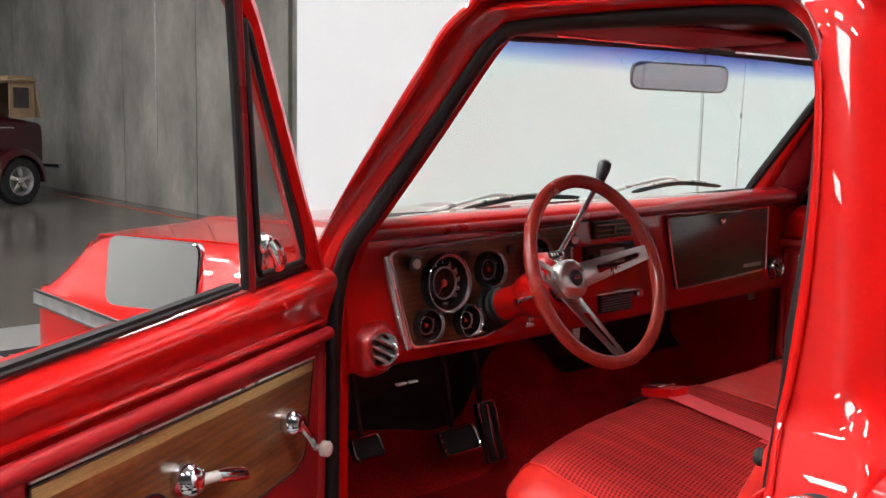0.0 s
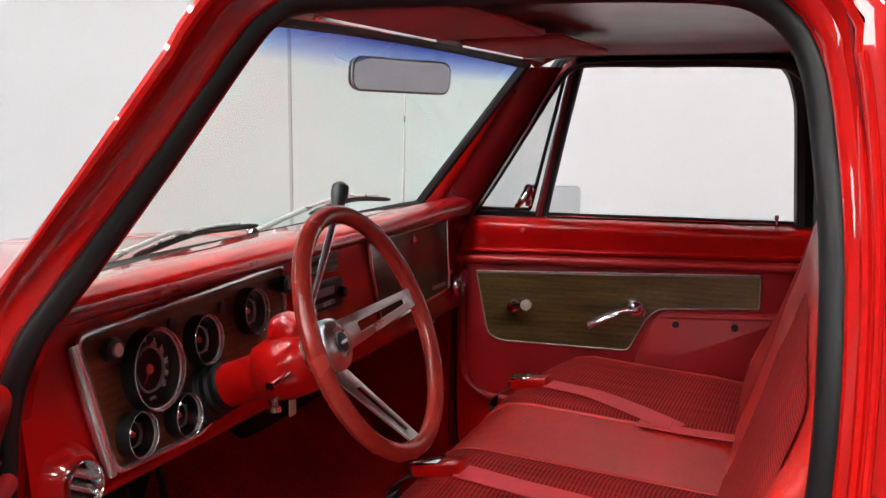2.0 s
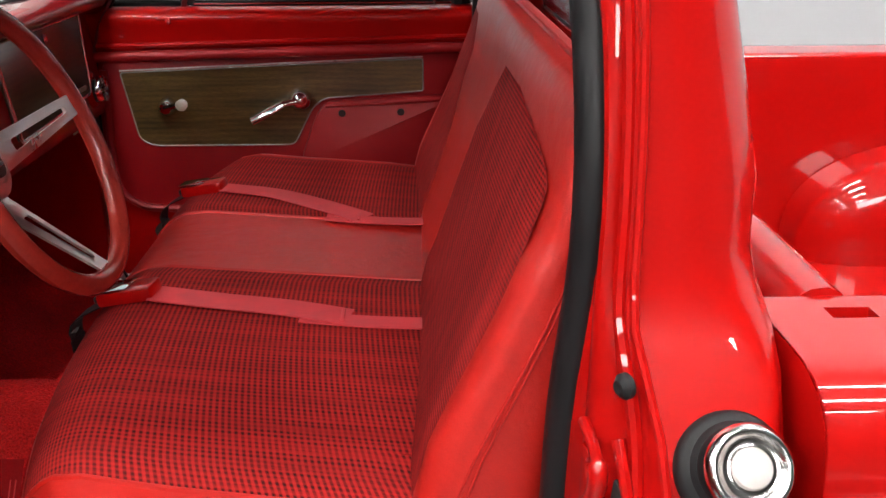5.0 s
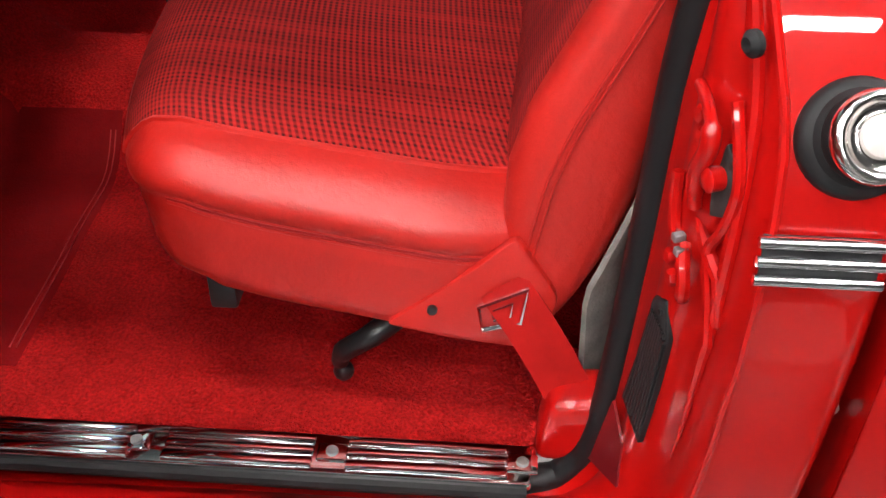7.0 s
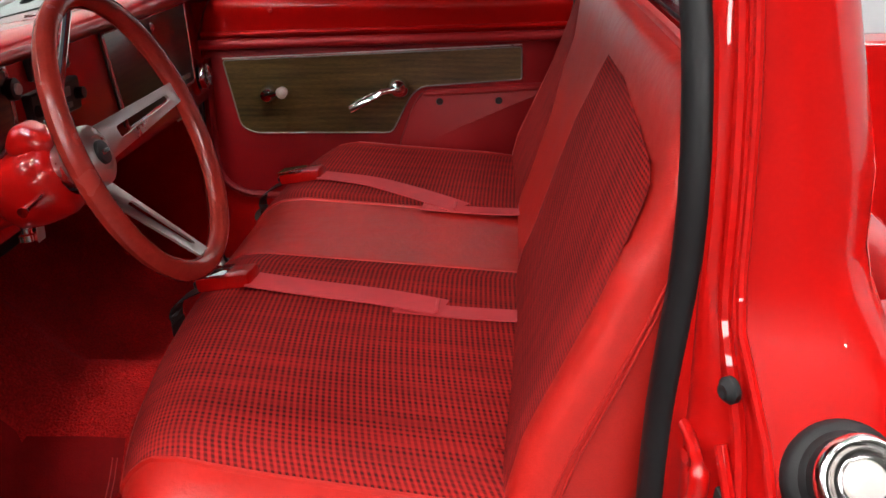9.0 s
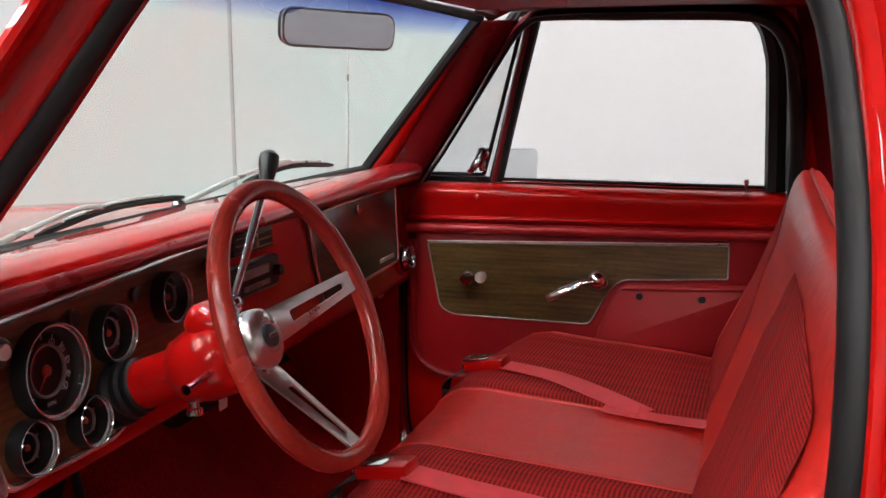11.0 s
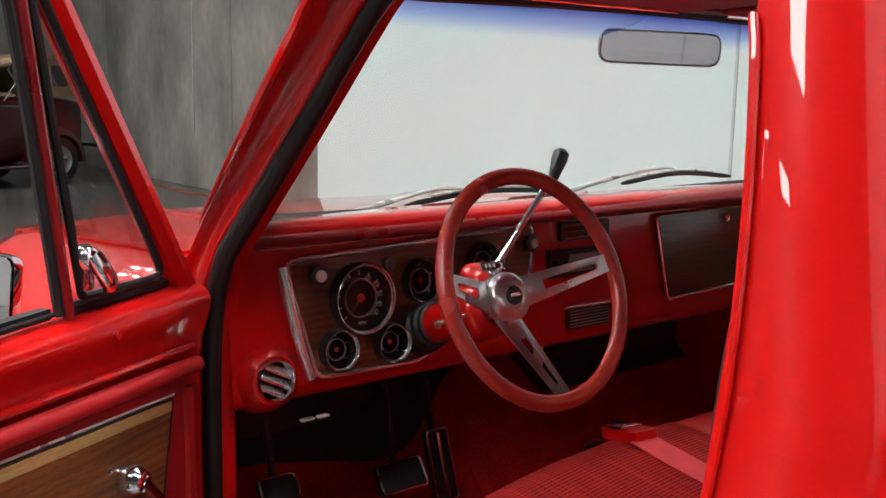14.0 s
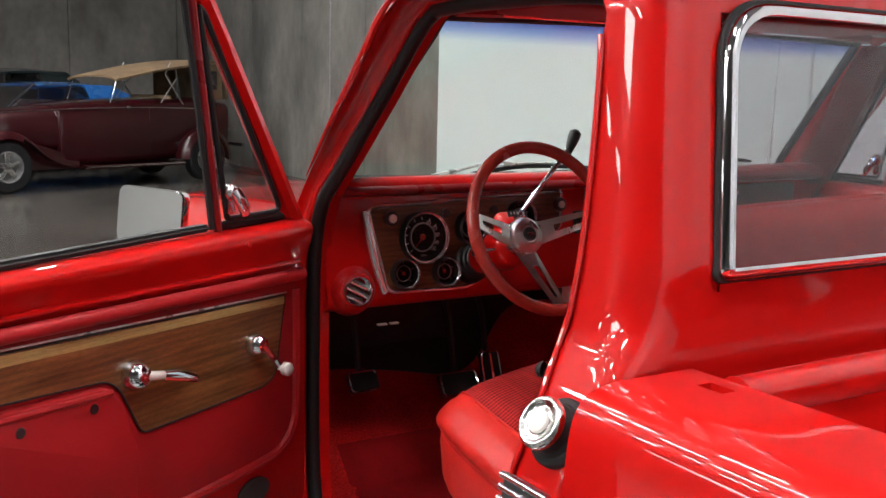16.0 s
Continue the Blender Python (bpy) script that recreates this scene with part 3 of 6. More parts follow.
def rear_corner():
    zs = [0.36 + 0.03 * i for i in range(44)]

    def at(u, v):
        z = zs[round(u * 43)]
        lead = min((edge_out(i) for i in range(len(OPEN)) if OPEN[i][0] < -0.3), key=lambda q: abs(q[1] - z))[0] if z > 0.47 else -0.51
        xs, yb = skin(z) + 0.004, back_y(z)
        r = 0.075 if z > 1.14 else 0.020 + 0.055 * max(0.0, (z - 1.06) / 0.08)
        if v < 0.4:
            return Vector((xs, lead + (yb + r - lead) * v / 0.4, z))
        if v < 0.8:
            a = (v - 0.4) / 0.4 * math.pi / 2
            return Vector((xs + r - r * math.cos(a), yb + r - r * math.sin(a), z))
        x0 = xs + r
        end = -0.640 if z < 1.17 or z > 1.56 else -0.730 + 0.124 * (z - 1.17)
        return Vector((x0 + (end - x0) * (v - 0.8) / 0.2, yb - 0.003, z))

    return sheet(at, 43, 20)


list(both("cab_corner", rear_corner, RED, "glossy red cab corner"))


def back_wall(z0, z1, dy=0.0):
    return sheet(lambda u, v: Vector((-0.712 + 1.424 * u, back_y(z0 + (z1 - z0) * v) + dy, z0 + (z1 - z0) * v)), 12, 44, 0.004)


part("cab_back_panel", back_wall(0.36, 1.185), RED, truck)
part("cab_back_header", back_wall(1.535, 1.66), RED, truck)
part("back_lining", sheet(lambda u, v: Vector((-0.80 + 1.6 * u, back_y(0.45 + 0.73 * v) + 0.05, 0.45 + 0.73 * v)), 10, 8, 0.004), RED, truck)
# side pieces get the darker red to put the cab's shade into their colour
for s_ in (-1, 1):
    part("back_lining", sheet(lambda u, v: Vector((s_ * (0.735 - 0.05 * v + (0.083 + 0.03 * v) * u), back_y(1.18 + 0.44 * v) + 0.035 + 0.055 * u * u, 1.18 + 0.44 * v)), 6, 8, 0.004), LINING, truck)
RW = rounded([(-0.714, 1.194), (0.714, 1.194), (0.672, 1.540), (-0.672, 1.540)], [0.012, 0.012, 0.085, 0.085], 8)
part("rear_window", plate(RW, lambda a, b_, c: Vector((a, back_y(b_) - 0.004 + c, b_)), 0.004), SMOKE, truck, "smoked rear window glass").visible_shadow = False
RW3 = [Vector((a, back_y(b_) - 0.006, b_)) for a, b_ in RW]
part("rear_window_gasket", tube([p + Vector(((p.x > 0) * 0.030 - 0.015, 0, (p.z > 1.36) * 0.022 - 0.011)) for p in RW3], 0.006, 8, True), RUBBER, truck, "black rubber gasket")
part("rear_window_trim", tube([p + Vector(((p.x > 0) * 0.010 - 0.005, -0.008, (p.z > 1.36) * 0.006 - 0.003)) for p in RW3], 0.0115, 10, True, flat=0.6), CHROME, truck, "bright chrome window trim")


# roof and its lining
def roof_at(lift, span=0.80):
    def at(u, v):
        s_, y = 2 * u - 1, 0.20 - 0.83 * v
        z = 1.615 + lift * (1 - s_ ** 4) * (0.55 + 0.45 * math.sin(math.pi * min(1, v * 0.9 + 0.1)))
        if v < 0.08:
            z -= 0.03 * (1 - v / 0.08)
        taper = max(0.0, 1 - v / 0.20)
        return Vector((span * s_ * (1 - 0.11 * taper), y - 0.04 * taper * s_ * s_, z - 0.02 * s_ ** 6))

    return at


part("roof", sheet(roof_at(0.075), 24, 24, 0.004), RED, truck)


def lining_at(u, v):
    s_, y = 2 * u - 1, 0.155 - 0.76 * v
    step = min(1.0, max(0.0, (0.90 - abs(s_)) / 0.06)) * min(1.0, max(0.0, (0.86 - abs(2 * v - 1)) / 0.06))
    return Vector((0.74 * s_, y, 1.590 + 0.022 * step + 0.010 * (1 - s_ ** 4) * (1 - (2 * v - 1) ** 4)))


part("roof_lining", sheet(lining_at, 40, 48, 0.003), LINING, truck)
part("header_rail", tube([top_line(x) + Vector((0, -0.034, 0.012)) for x in (-0.64 + 0.08 * i for i in range(17))], 0.017, 8), LINING, truck)

# floor, tunnel, toe board, firewall
def floor_at(u, v):
    x, y = -0.80 + 1.6 * u, -0.60 + 1.37 * v
    tunnel = 0.13 * math.exp(-((x - 0.0) / 0.17) ** 4) * min(1, max(0, (y + 0.1) / 0.5 + 0.35))
    toe = 0.0 if y < 0.475 else (y - 0.475) * 0.95
    return Vector((x, y, 0.455 + tunnel + toe + 0.004 * noise.noise((x * 9, y * 9, 0))))


part("carpet", sheet(floor_at, 40, 40, 0.006), CARPET, truck, "worn red loop carpet")
# black sheet: insulation, and the shade under the dash put into its colour
def shaded_toe_mat_at(u, v):
    y0 = 0.722 - 0.045 * math.exp(-((1.6 * u - 0.50) / 0.18) ** 2)
    return floor_at(u, (y0 + 0.60 + (0.775 - y0) * v) / 1.37) + Vector((0, -0.006, 0.008))


part("shaded_toe_mat", sheet(shaded_toe_mat_at, 60, 6, 0.003), SHADE, truck, "black insulation with painted shade on the toe board")
# shade under the dash is put into the black of firewall and shroud
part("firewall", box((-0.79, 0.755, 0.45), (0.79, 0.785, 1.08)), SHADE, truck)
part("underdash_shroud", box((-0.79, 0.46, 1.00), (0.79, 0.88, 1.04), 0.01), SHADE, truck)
# the driver's kick panel is coloured black for the footwell shade, the other red
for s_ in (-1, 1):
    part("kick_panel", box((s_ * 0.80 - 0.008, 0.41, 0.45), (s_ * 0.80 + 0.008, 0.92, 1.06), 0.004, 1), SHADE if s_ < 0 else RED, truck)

# sill, step plate
part("rocker", tube([(-0.885, y, 0.405) for y in (0.46, 0.2, -0.1, -0.4, -0.60)], 0.062, 12, flat=0.75), RED, truck)
part("rocker", tube([(0.885, y, 0.405) for y in (0.46, 0.2, -0.1, -0.4, -0.60)], 0.062, 12, flat=0.75), RED, truck)

# ---- dashboard ----
FACE = 0.017 / 0.18


def face_y(z):
    return 0.400 + FACE * (z - 1.18)


def dash_at(u, v):
    x = -0.80 + 1.60 * u
    back = base_line(max(-0.735, min(0.735, x)))
    prof = [(back.y - 0.012, back.z - 0.004), (back.y * 0.6 + 0.36 * 0.4, 1.222), (0.385, 1.229), (0.364, 1.226), (0.353, 1.216), (0.351, 1.204), (0.356, 1.194), (0.380, 1.188), (face_y(1.185) + 0.004, 1.184), (face_y(1.10), 1.10), (face_y(1.0), 1.0), (face_y(0.955), 0.955), (face_y(0.94) + 0.004, 0.938), (0.40, 0.928), (0.44, 0.926)]
    return Vector((x, *prof[round(v * 14)]))


part("dashboard", sheet(dash_at, 48, 14), RED, truck, sharp=60)


def pad_at(u, v):
    x = -0.785 + 1.57 * u
    back = base_line(max(-0.735, min(0.735, x)))
    low = 0.018 * min(1.0, (1 - u) * 1.8)
    prof = [(back.y - 0.014, min(back.z + 0.002, 1.224 - low)), (back.y * 0.6 + 0.36 * 0.4, 1.224 - low), (0.385, 1.238 - low), (0.360, 1.234 - low), (0.346, 1.222 - 0.8 * low), (0.343, 1.206 - 0.4 * low), (0.350, 1.192), (0.376, 1.186)]
    return Vector((x, *prof[round(v * 7)]))


part("dash_pad", sheet(pad_at, 40, 7), PAD, truck, "soft red dash top pad", sharp=70)
part("defroster_strip", tube([base_line(-0.72 + 0.06 * i) + Vector((0, -0.030, 0.003 + 0.003 * math.sin(math.pi * i / 21))) for i in range(22)], [0.010 - 0.0001 * i for i in range(22)], 10), SHADE, truck, "black strip along the foot of the windscreen")


def on_face(x, z, out=0.0):
    return Vector((x, face_y(z) - out, z))


FACE_N = Vector((0, -1, FACE)).normalized()
CLUSTER = rounded([(-0.698, 1.160), (-0.152, 1.180), (-0.158, 1.085), (-0.300, 1.030), (-0.440, 0.960), (-0.652, 0.966)], [0.02, 0.015, 0.02, 0.03, 0.03, 0.02], 4)
cluster = part("dial_panel", plate(CLUSTER, lambda a, b_, c: on_face(a, b_, c), 0.006), WOOD_DASH, truck, "walnut instrument panel framed in chrome")
part("bezel", tube([on_face(a, b_, 0.006) for a, b_ in CLUSTER], 0.0052, 8, True), TRIM, cluster, "chrome bezel")
part("bezel_end", tube([on_face(-0.706, 1.152, 0.006), on_face(-0.698, 1.10, 0.012), on_face(-0.680, 1.02, 0.012), on_face(-0.660, 0.966, 0.006)], [0.008, 0.0105, 0.0105, 0.008], 10), TRIM, cluster, "wide chrome bezel end")


def gauge(x, z, r, marks=9, needle=220, name="gauge"):
    m = aim(on_face(x, z, 0.004), FACE_N)
    g = part(name, lathe([(0, 0.002), (r * 0.84, 0.002), (r * 0.86, 0.003)], 28, m), DIAL, cluster, "black dial with white marks")
    part("cone", lathe([(r * 0.79, 0.003), (r * 0.82, 0.009), (r * 0.87, 0.012), (r * 0.89, 0.0175)], 40, m), DIAL, g)
    part("ring", lathe([(r * 0.885, 0.0125), (r * 0.89, 0.018), (r * 0.92, 0.019), (r * 0.93, 0.0245), (r * 0.95, 0.0255), (r * 0.965, 0.0245)], 40, m), TRIM, g, "deep stepped chrome ring")
    part("shroud", lathe([(r * 0.962, 0.0246), (r * 0.985, 0.022), (r * 1.0, 0.0)], 40, m), PLASTIC, g, "black outer shroud")
    part("lens", lathe([(0, 0.021), (r * 0.45, 0.0205), (r * 0.75, 0.0190), (r * 0.90, 0.0165)], 32, m), LENS, g, "clear domed lens").visible_shadow = False
    part("inner_ring", lathe([(r * 0.50, 0.003), (r * 0.50, 0.007), (r * 0.54, 0.0075), (r * 0.56, 0.003)], 28, m), STEEL_GREY, g)
    for k in range(marks):
        a = radians(225 - 270 * k / (marks - 1))
        d = Vector((math.cos(a), math.sin(a), 0))
        t_ = Vector((-d.y, d.x, 0)) * r * 0.02
        bm = bmesh.new()
        bm.faces.new([bm.verts.new(m @ (d * r * q + t_ * s_ + Vector((0, 0, 0.0032)))) for q, s_ in ((0.64, -1), (0.64, 1), (0.76, 1), (0.76, -1))])
        part("mark", bm, INK, g)
    a = radians(needle)
    d = Vector((math.cos(a), math.sin(a), 0))
    t_ = Vector((-d.y, d.x, 0)) * r * 0.05
    bm = bmesh.new()
    bm.faces.new([bm.verts.new(m @ (q + Vector((0, 0, 0.006)))) for q in (-d * r * 0.10 - t_ * 0.7, -d * r * 0.10 + t_ * 0.7, d * r * 0.58)])
    lathe([(0, 0.008), (r * 0.11, 0.007), (r * 0.125, 0.004)], 14, m, bm)
    part("needle", bm, NEEDLE, g, "orange-red needle")
    return g, m


speedo, SM = gauge(-0.558, 1.086, 0.0615, 11, 228, "speedometer")
gauge(-0.611, 1.006, 0.034, 5, 140)
gauge(-0.502, 1.003, 0.034, 5, 120)
gauge(-0.430, 1.102, 0.040, 5, 100)
gauge(-0.283, 1.120, 0.040, 5, 150)


def knob_at(x, z, r, material, depth=0.022, label=""):
    m = aim(on_face(x, z, 0.005), FACE_N)
    k = part("knob", lathe([(r * 0.5, 0), (r * 0.5, depth * 0.4), (r, depth * 0.45), (r, depth * 0.95), (r * 0.85, depth), (0, depth)], 18, m), material, cluster, label)
    return k


knob_at(-0.646, 1.133, 0.017, PLASTIC)
knob_at(-0.646, 1.133, 0.010, IVORY, 0.027, "pale knob cap")
knob_at(-0.168, 1.146, 0.017, PLASTIC)
knob_at(-0.168, 1.146, 0.009, IVORY, 0.027, "pale knob cap")
knob_at(-0.496, 1.138, 0.011, PLASTIC, 0.008)
knob_at(-0.360, 1.140, 0.011, PLASTIC, 0.008)

# round air outlets at both ends
for x, z in ((-0.736, 0.977), (0.728, 1.004)):
    m = aim(on_face(x, z, 0.0), FACE_N)
    v_ = part("air_outlet", lathe([(0.060, -0.02), (0.055, 0.000), (0.047, 0.014), (0.039, 0.022), (0.032, 0.021)], 28, m) if x < 0 else lathe([(0.046, -0.01), (0.044, 0.004), (0.036, 0.012), (0.032, 0.010)], 24, m), RED, truck)
    r = 0.0325 if x < 0 else 0.031
    part("ring", lathe([(r * 0.86, 0.004), (r * 0.90, 0.027), (r * 0.98, 0.031), (r * 1.06, 0.026), (r * 1.08, 0.018)], 32, m), CHROME, v_, "chrome ring")
    part("throat", lathe([(0, 0.0), (r * 0.93, 0.0), (r * 0.93, 0.024)], 24, m), PLASTIC, v_)
    for k in (-0.5, 0.0, 0.5):
        w = r * math.sqrt(1 - k * k) * 0.9
        part("vane", box((-w, -0.0035, -0.010), (w, 0.0035, 0.010), 0.002, 1, m @ pose(0, 0, 0.017, 0, 0, -28) @ pose(0, k * r, 0, 35)), TRIM, v_, "chrome vane")

# radio, centre outlet, heater grille, glove box
radio = part("radio", box((-0.110, -0.012, -0.028), (0.075, 0.012, 0.028), 0.003, 1, Matrix.Translation(on_face(0, 1.098))), PLASTIC, truck, "black car radio")
part("screen", box((-0.060, -0.015, 0.002), (0.030, -0.011, 0.018), 0.001, 1, Matrix.Translation(on_face(0, 1.098))), STEEL_GREY, radio, "grey display")
for k in range(5):
    part("button", box((-0.060 + 0.019 * k, -0.016, -0.018), (-0.045 + 0.019 * k, -0.011, -0.009), 0.001, 1, Matrix.Translation(on_face(0, 1.098))), STEEL_GREY, radio)
for x in (-0.093, 0.058):
    part("knob", lathe([(0.011, 0), (0.010, 0.014), (0, 0.015)], 14, aim(on_face(x, 1.098, 0.012), FACE_N)), PLASTIC, radio)
outlet = part("centre_outlet", box((-0.072, -0.008, -0.020), (0.072, 0.008, 0.020), 0.004, 2, Matrix.Translation(on_face(0, 1.160))), PLASTIC, truck, "black centre air outlet")
for k in range(3):
    part("vane", box((-0.064, -0.011, -0.0015), (0.064, -0.004, 0.0015), 0.0005, 1, Matrix.Translation(on_face(0, 1.148 + 0.012 * k))), CHROME, outlet, "thin bright vane")
part("lever", box((-0.004, -0.016, -0.010), (0.004, -0.006, 0.010), 0.001, 1, Matrix.Translation(on_face(0, 1.160))), CHROME, outlet)
heater = part("heater_panel", box((-0.060, -0.008, -0.024), (0.066, 0.008, 0.024), 0.003, 1, Matrix.Translation(on_face(0, 0.984))), PLASTIC, truck, "black heater grille with a chrome edge")
part("edge", box((-0.064, -0.013, 0.021), (0.070, -0.002, 0.0265), 0.0015, 1, Matrix.Translation(on_face(0, 0.984))), TRIM, heater, "chrome edge")
for k in range(6):
    part("bar", box((-0.054, -0.011, -0.018 + 0.0065 * k), (0.060, -0.006, -0.0155 + 0.0065 * k), 0.0005, 1, Matrix.Translation(on_face(0, 0.984))), STEEL_GREY, heater)
part("lighter", lathe([(0.013, 0), (0.012, 0.012), (0.009, 0.016), (0, 0.016)], 16, aim(on_face(0.092, 0.996), FACE_N)), CHROME, truck, "chrome lighter knob")
GLOVE = rounded([(0.222, 1.176), (0.714, 1.180), (0.690, 1.003), (0.252, 0.988)], 0.012, 3)
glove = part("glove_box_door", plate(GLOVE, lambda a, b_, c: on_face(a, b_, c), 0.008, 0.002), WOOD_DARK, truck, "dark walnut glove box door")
part("trim", tube([on_face(a, b_, 0.008) for a, b_ in GLOVE], 0.004, 6, True), TRIM, glove, "thin chrome edging")
part("lock", lathe([(0.010, 0), (0.010, 0.008), (0.006, 0.011), (0, 0.010)], 16, aim(on_face(0.466, 1.155, 0.008), FACE_N)), CHROME, glove, "chrome lock")
part("badge", box((0.575, face_y(1.022) - 0.011, 1.016), (0.665, face_y(1.022) - 0.007, 1.026), 0.001, 1), ALU, glove, "small bright badge bar")
part("tag", box((0.705, 0.430, 0.900), (0.738, 0.433, 0.936), 0.001, 1), TAG, truck, "small pale paper tag")

# ---- steering ----
WC = Vector((-0.434, 0.086, 1.141))
WM = Matrix.Translation(WC) @ Matrix(((1, 0, 0, 0), (0, 0.379, -0.925, 0), (0, 0.925, 0.379, 0), (0, 0, 0, 1)))
wheel = part("steering_wheel", lathe([(0.178 + 0.0135 * math.cos(a), 0.0135 * math.sin(a)) for a in (2 * math.pi * k / 12 for k in range(13))], 72, WM), RIM, truck, "brick-red steering wheel with three slotted spokes")


def spoke(angle):
    c, s_ = math.cos(radians(angle)), math.sin(radians(angle))
    outer = rounded([(0.030, -0.026), (0.172, -0.014), (0.172, 0.014), (0.030, 0.026)], 0.004, 2)
    slot = rounded([(0.070, -0.0085), (0.150, -0.0045), (0.150, 0.0045), (0.070, 0.0085)], 0.004, 3)

    def at(a, b_, t):
        h = -0.086 * (1 - min(1, max(0, (a - 0.035) / 0.135))) ** 1.15 + t
        return WM @ Vector((a * c - b_ * s_, a * s_ + b_ * c, h))

    return weld(plate(outer, at, 0.004, holes=(slot,)))


for a in (8, 172, -90):
    part("spoke", spoke(a), ALU, wheel, "slotted brushed metal spoke")
HM = WM @ Matrix.Translation((0, 0, -0.037))
part("hub", lathe([(0.030, -0.075), (0.034, -0.060), (0.039, -0.056), (0.040, -0.046), (0.040, -0.032), (0.0385, -0.0265), (0.035, -0.0235), (0.030, -0.0215), (0.023, -0.0195), (0.0205, -0.022), (0.017, -0.021), (0, -0.021)], 48, HM), ALU, wheel, "bright hub")
part("emblem", lathe([(0.016, -0.021), (0.015, -0.0165), (0.008, -0.015), (0, -0.015)], 24, HM), PLASTIC, wheel, "black emblem disc")
part("emblem_bar", box((-0.010, -0.003, -0.016), (0.010, 0.003, -0.0138), 0.001, 1, HM), CHROME, wheel)
for k in range(3):
    part("hub_groove", lathe([(0.0398, -0.052 + 0.006 * k), (0.0408, -0.0505 + 0.006 * k), (0.0398, -0.049 + 0.006 * k)], 36, HM), CHROME, wheel, "turned chrome ring")
COL0 = HM @ Vector((0.0, -0.006, -0.072))
COLD = (Vector((-0.425, 0.42, 1.000)) - COL0).normalized()
column = part("steering_column", lathe([(0.030, -0.002), (0.044, 0.004), (0.050, 0.014), (0.052, 0.05), (0.047, 0.082), (0.035, 0.095), (0.033, 0.30)], 28, aim(COL0, COLD)), RED, truck, "glossy red steering column")
part("boot", lathe([(0.034, 0.158), (0.038, 0.161), (0.039, 0.168), (0.036, 0.173), (0.041, 0.177), (0.042, 0.185), (0.038, 0.190), (0.045, 0.195), (0.047, 0.205), (0.048, 0.24)], 28, aim(COL0, COLD)), SEAL, column, "black ribbed rubber boot")
part("gear_indicator", box((-0.030, -0.03, -0.034), (0.030, 0.028, 0.012), 0.018, 5, Matrix.Translation((-0.430, 0.222, 1.140)) @ pose(0, 0, 0, 24)), RED, column)
part("indicator_window", box((-0.024, -0.002, -0.007), (0.024, 0.002, 0.007), 0.001, 1, Matrix.Translation((-0.430, 0.194, 1.158)) @ pose(0, 0, 0, -30)), PLASTIC, column, "small dark indicator window")
for k in range(5):
    part("mark", box((-0.0185 + 0.0085 * k, -0.0030, -0.003), (-0.0155 + 0.0085 * k, -0.0018, 0.003), m=Matrix.Translation((-0.430, 0.194, 1.158)) @ pose(0, 0, 0, -30)), INK, column, "pale mark")
part("lever_boss", lathe([(0, -0.012), (0.010, -0.010), (0.014, 0.0), (0.012, 0.010), (0.006, 0.016), (0, 0.017)], 18, aim((-0.421, 0.200, 1.148), (0.5, 0.05, 0.85))), CHROME, column, "chrome lever boss")
lever = part("gear_lever", tube(smooth_line([(-0.424, 0.20, 1.148), (-0.370, 0.207, 1.200), (-0.308, 0.218, 1.258), (-0.270, 0.225, 1.292)], 4), 0.0058, 10), CHROME, column, "slim chrome gear lever")
part("lever_knob", lathe([(0, -0.018), (0.008, -0.018), (0.011, 0.0), (0.0145, 0.022), (0.014, 0.034), (0.008, 0.040), (0, 0.041)], 18, aim((-0.262, 0.226, 1.302), (0.42, 0.05, 0.9))), PLASTIC, lever, "black knob")
part("turn_lever", tube([(-0.455, 0.20, 1.085), (-0.50, 0.198, 1.079), (-0.532, 0.198, 1.075), (-0.540, 0.198, 1.074)], [0.004, 0.004, 0.0045, 0.007], 8), CHROME, column, "chrome turn signal lever")
part("hazard_tab", lathe([(0.008, 0), (0.007, 0.02), (0.011, 0.022), (0.011, 0.03), (0, 0.032)], 12, aim((-0.44, 0.25, 1.035), (-0.1, -0.1, -1))), CHROME, column)
part("key_tag", box((-0.137, 0.390, 0.893), (-0.110, 0.393, 0.948), 0.002, 1), TAG, truck, "pale tag hanging from the key")

# pedals
def pedal(name, x, z, w, h, lean, y=0.57, label="black rubber pedal with a bright edge"):
    m = Matrix.Translation((x, y, z)) @ pose(0, 0, 0, lean)
    p = part(name, box((-w / 2, -0.010, -h / 2), (w / 2, 0.010, h / 2), 0.005, 2, m), RUBBER, truck, label)
    out = rounded([(-w / 2, -h / 2), (w / 2, -h / 2), (w / 2, h / 2), (-w / 2, h / 2)], 0.012, 3)
    part("edge", tube([m @ Vector((a, -0.010, b_)) for a, b_ in out], 0.0032, 6, True), CHROME, p, "bright edge")
    part("stalk", tube([m @ Vector((0, 0.01, h / 2 - 0.01)), (x, y + 0.05, z + 0.16), (x, y + 0.16, z + 0.38)], 0.008, 8), PLASTIC, p)
    return p, m


pedal("brake_pedal", -0.330, 0.655, 0.110, 0.062, -35)
g, gm = pedal("accelerator_pedal", -0.225, 0.655, 0.055, 0.150, -20)
part("rib", box((-0.004, -0.014, -0.068), (0.004, -0.009, 0.068), 0.001, 1, gm), CHROME, g)
pedal("parking_brake_pedal", -0.625, 0.705, 0.075, 0.050, -35, 0.55)
part("release_handle", box((-0.662, 0.40, 0.882), (-0.636, 0.412, 0.887), 0.002, 1), IVORY, truck, "small pale release handle")
part("release_handle", box((-0.630, 0.40, 0.882), (-0.606, 0.412, 0.887), 0.002, 1), IVORY, truck, "small pale release handle")

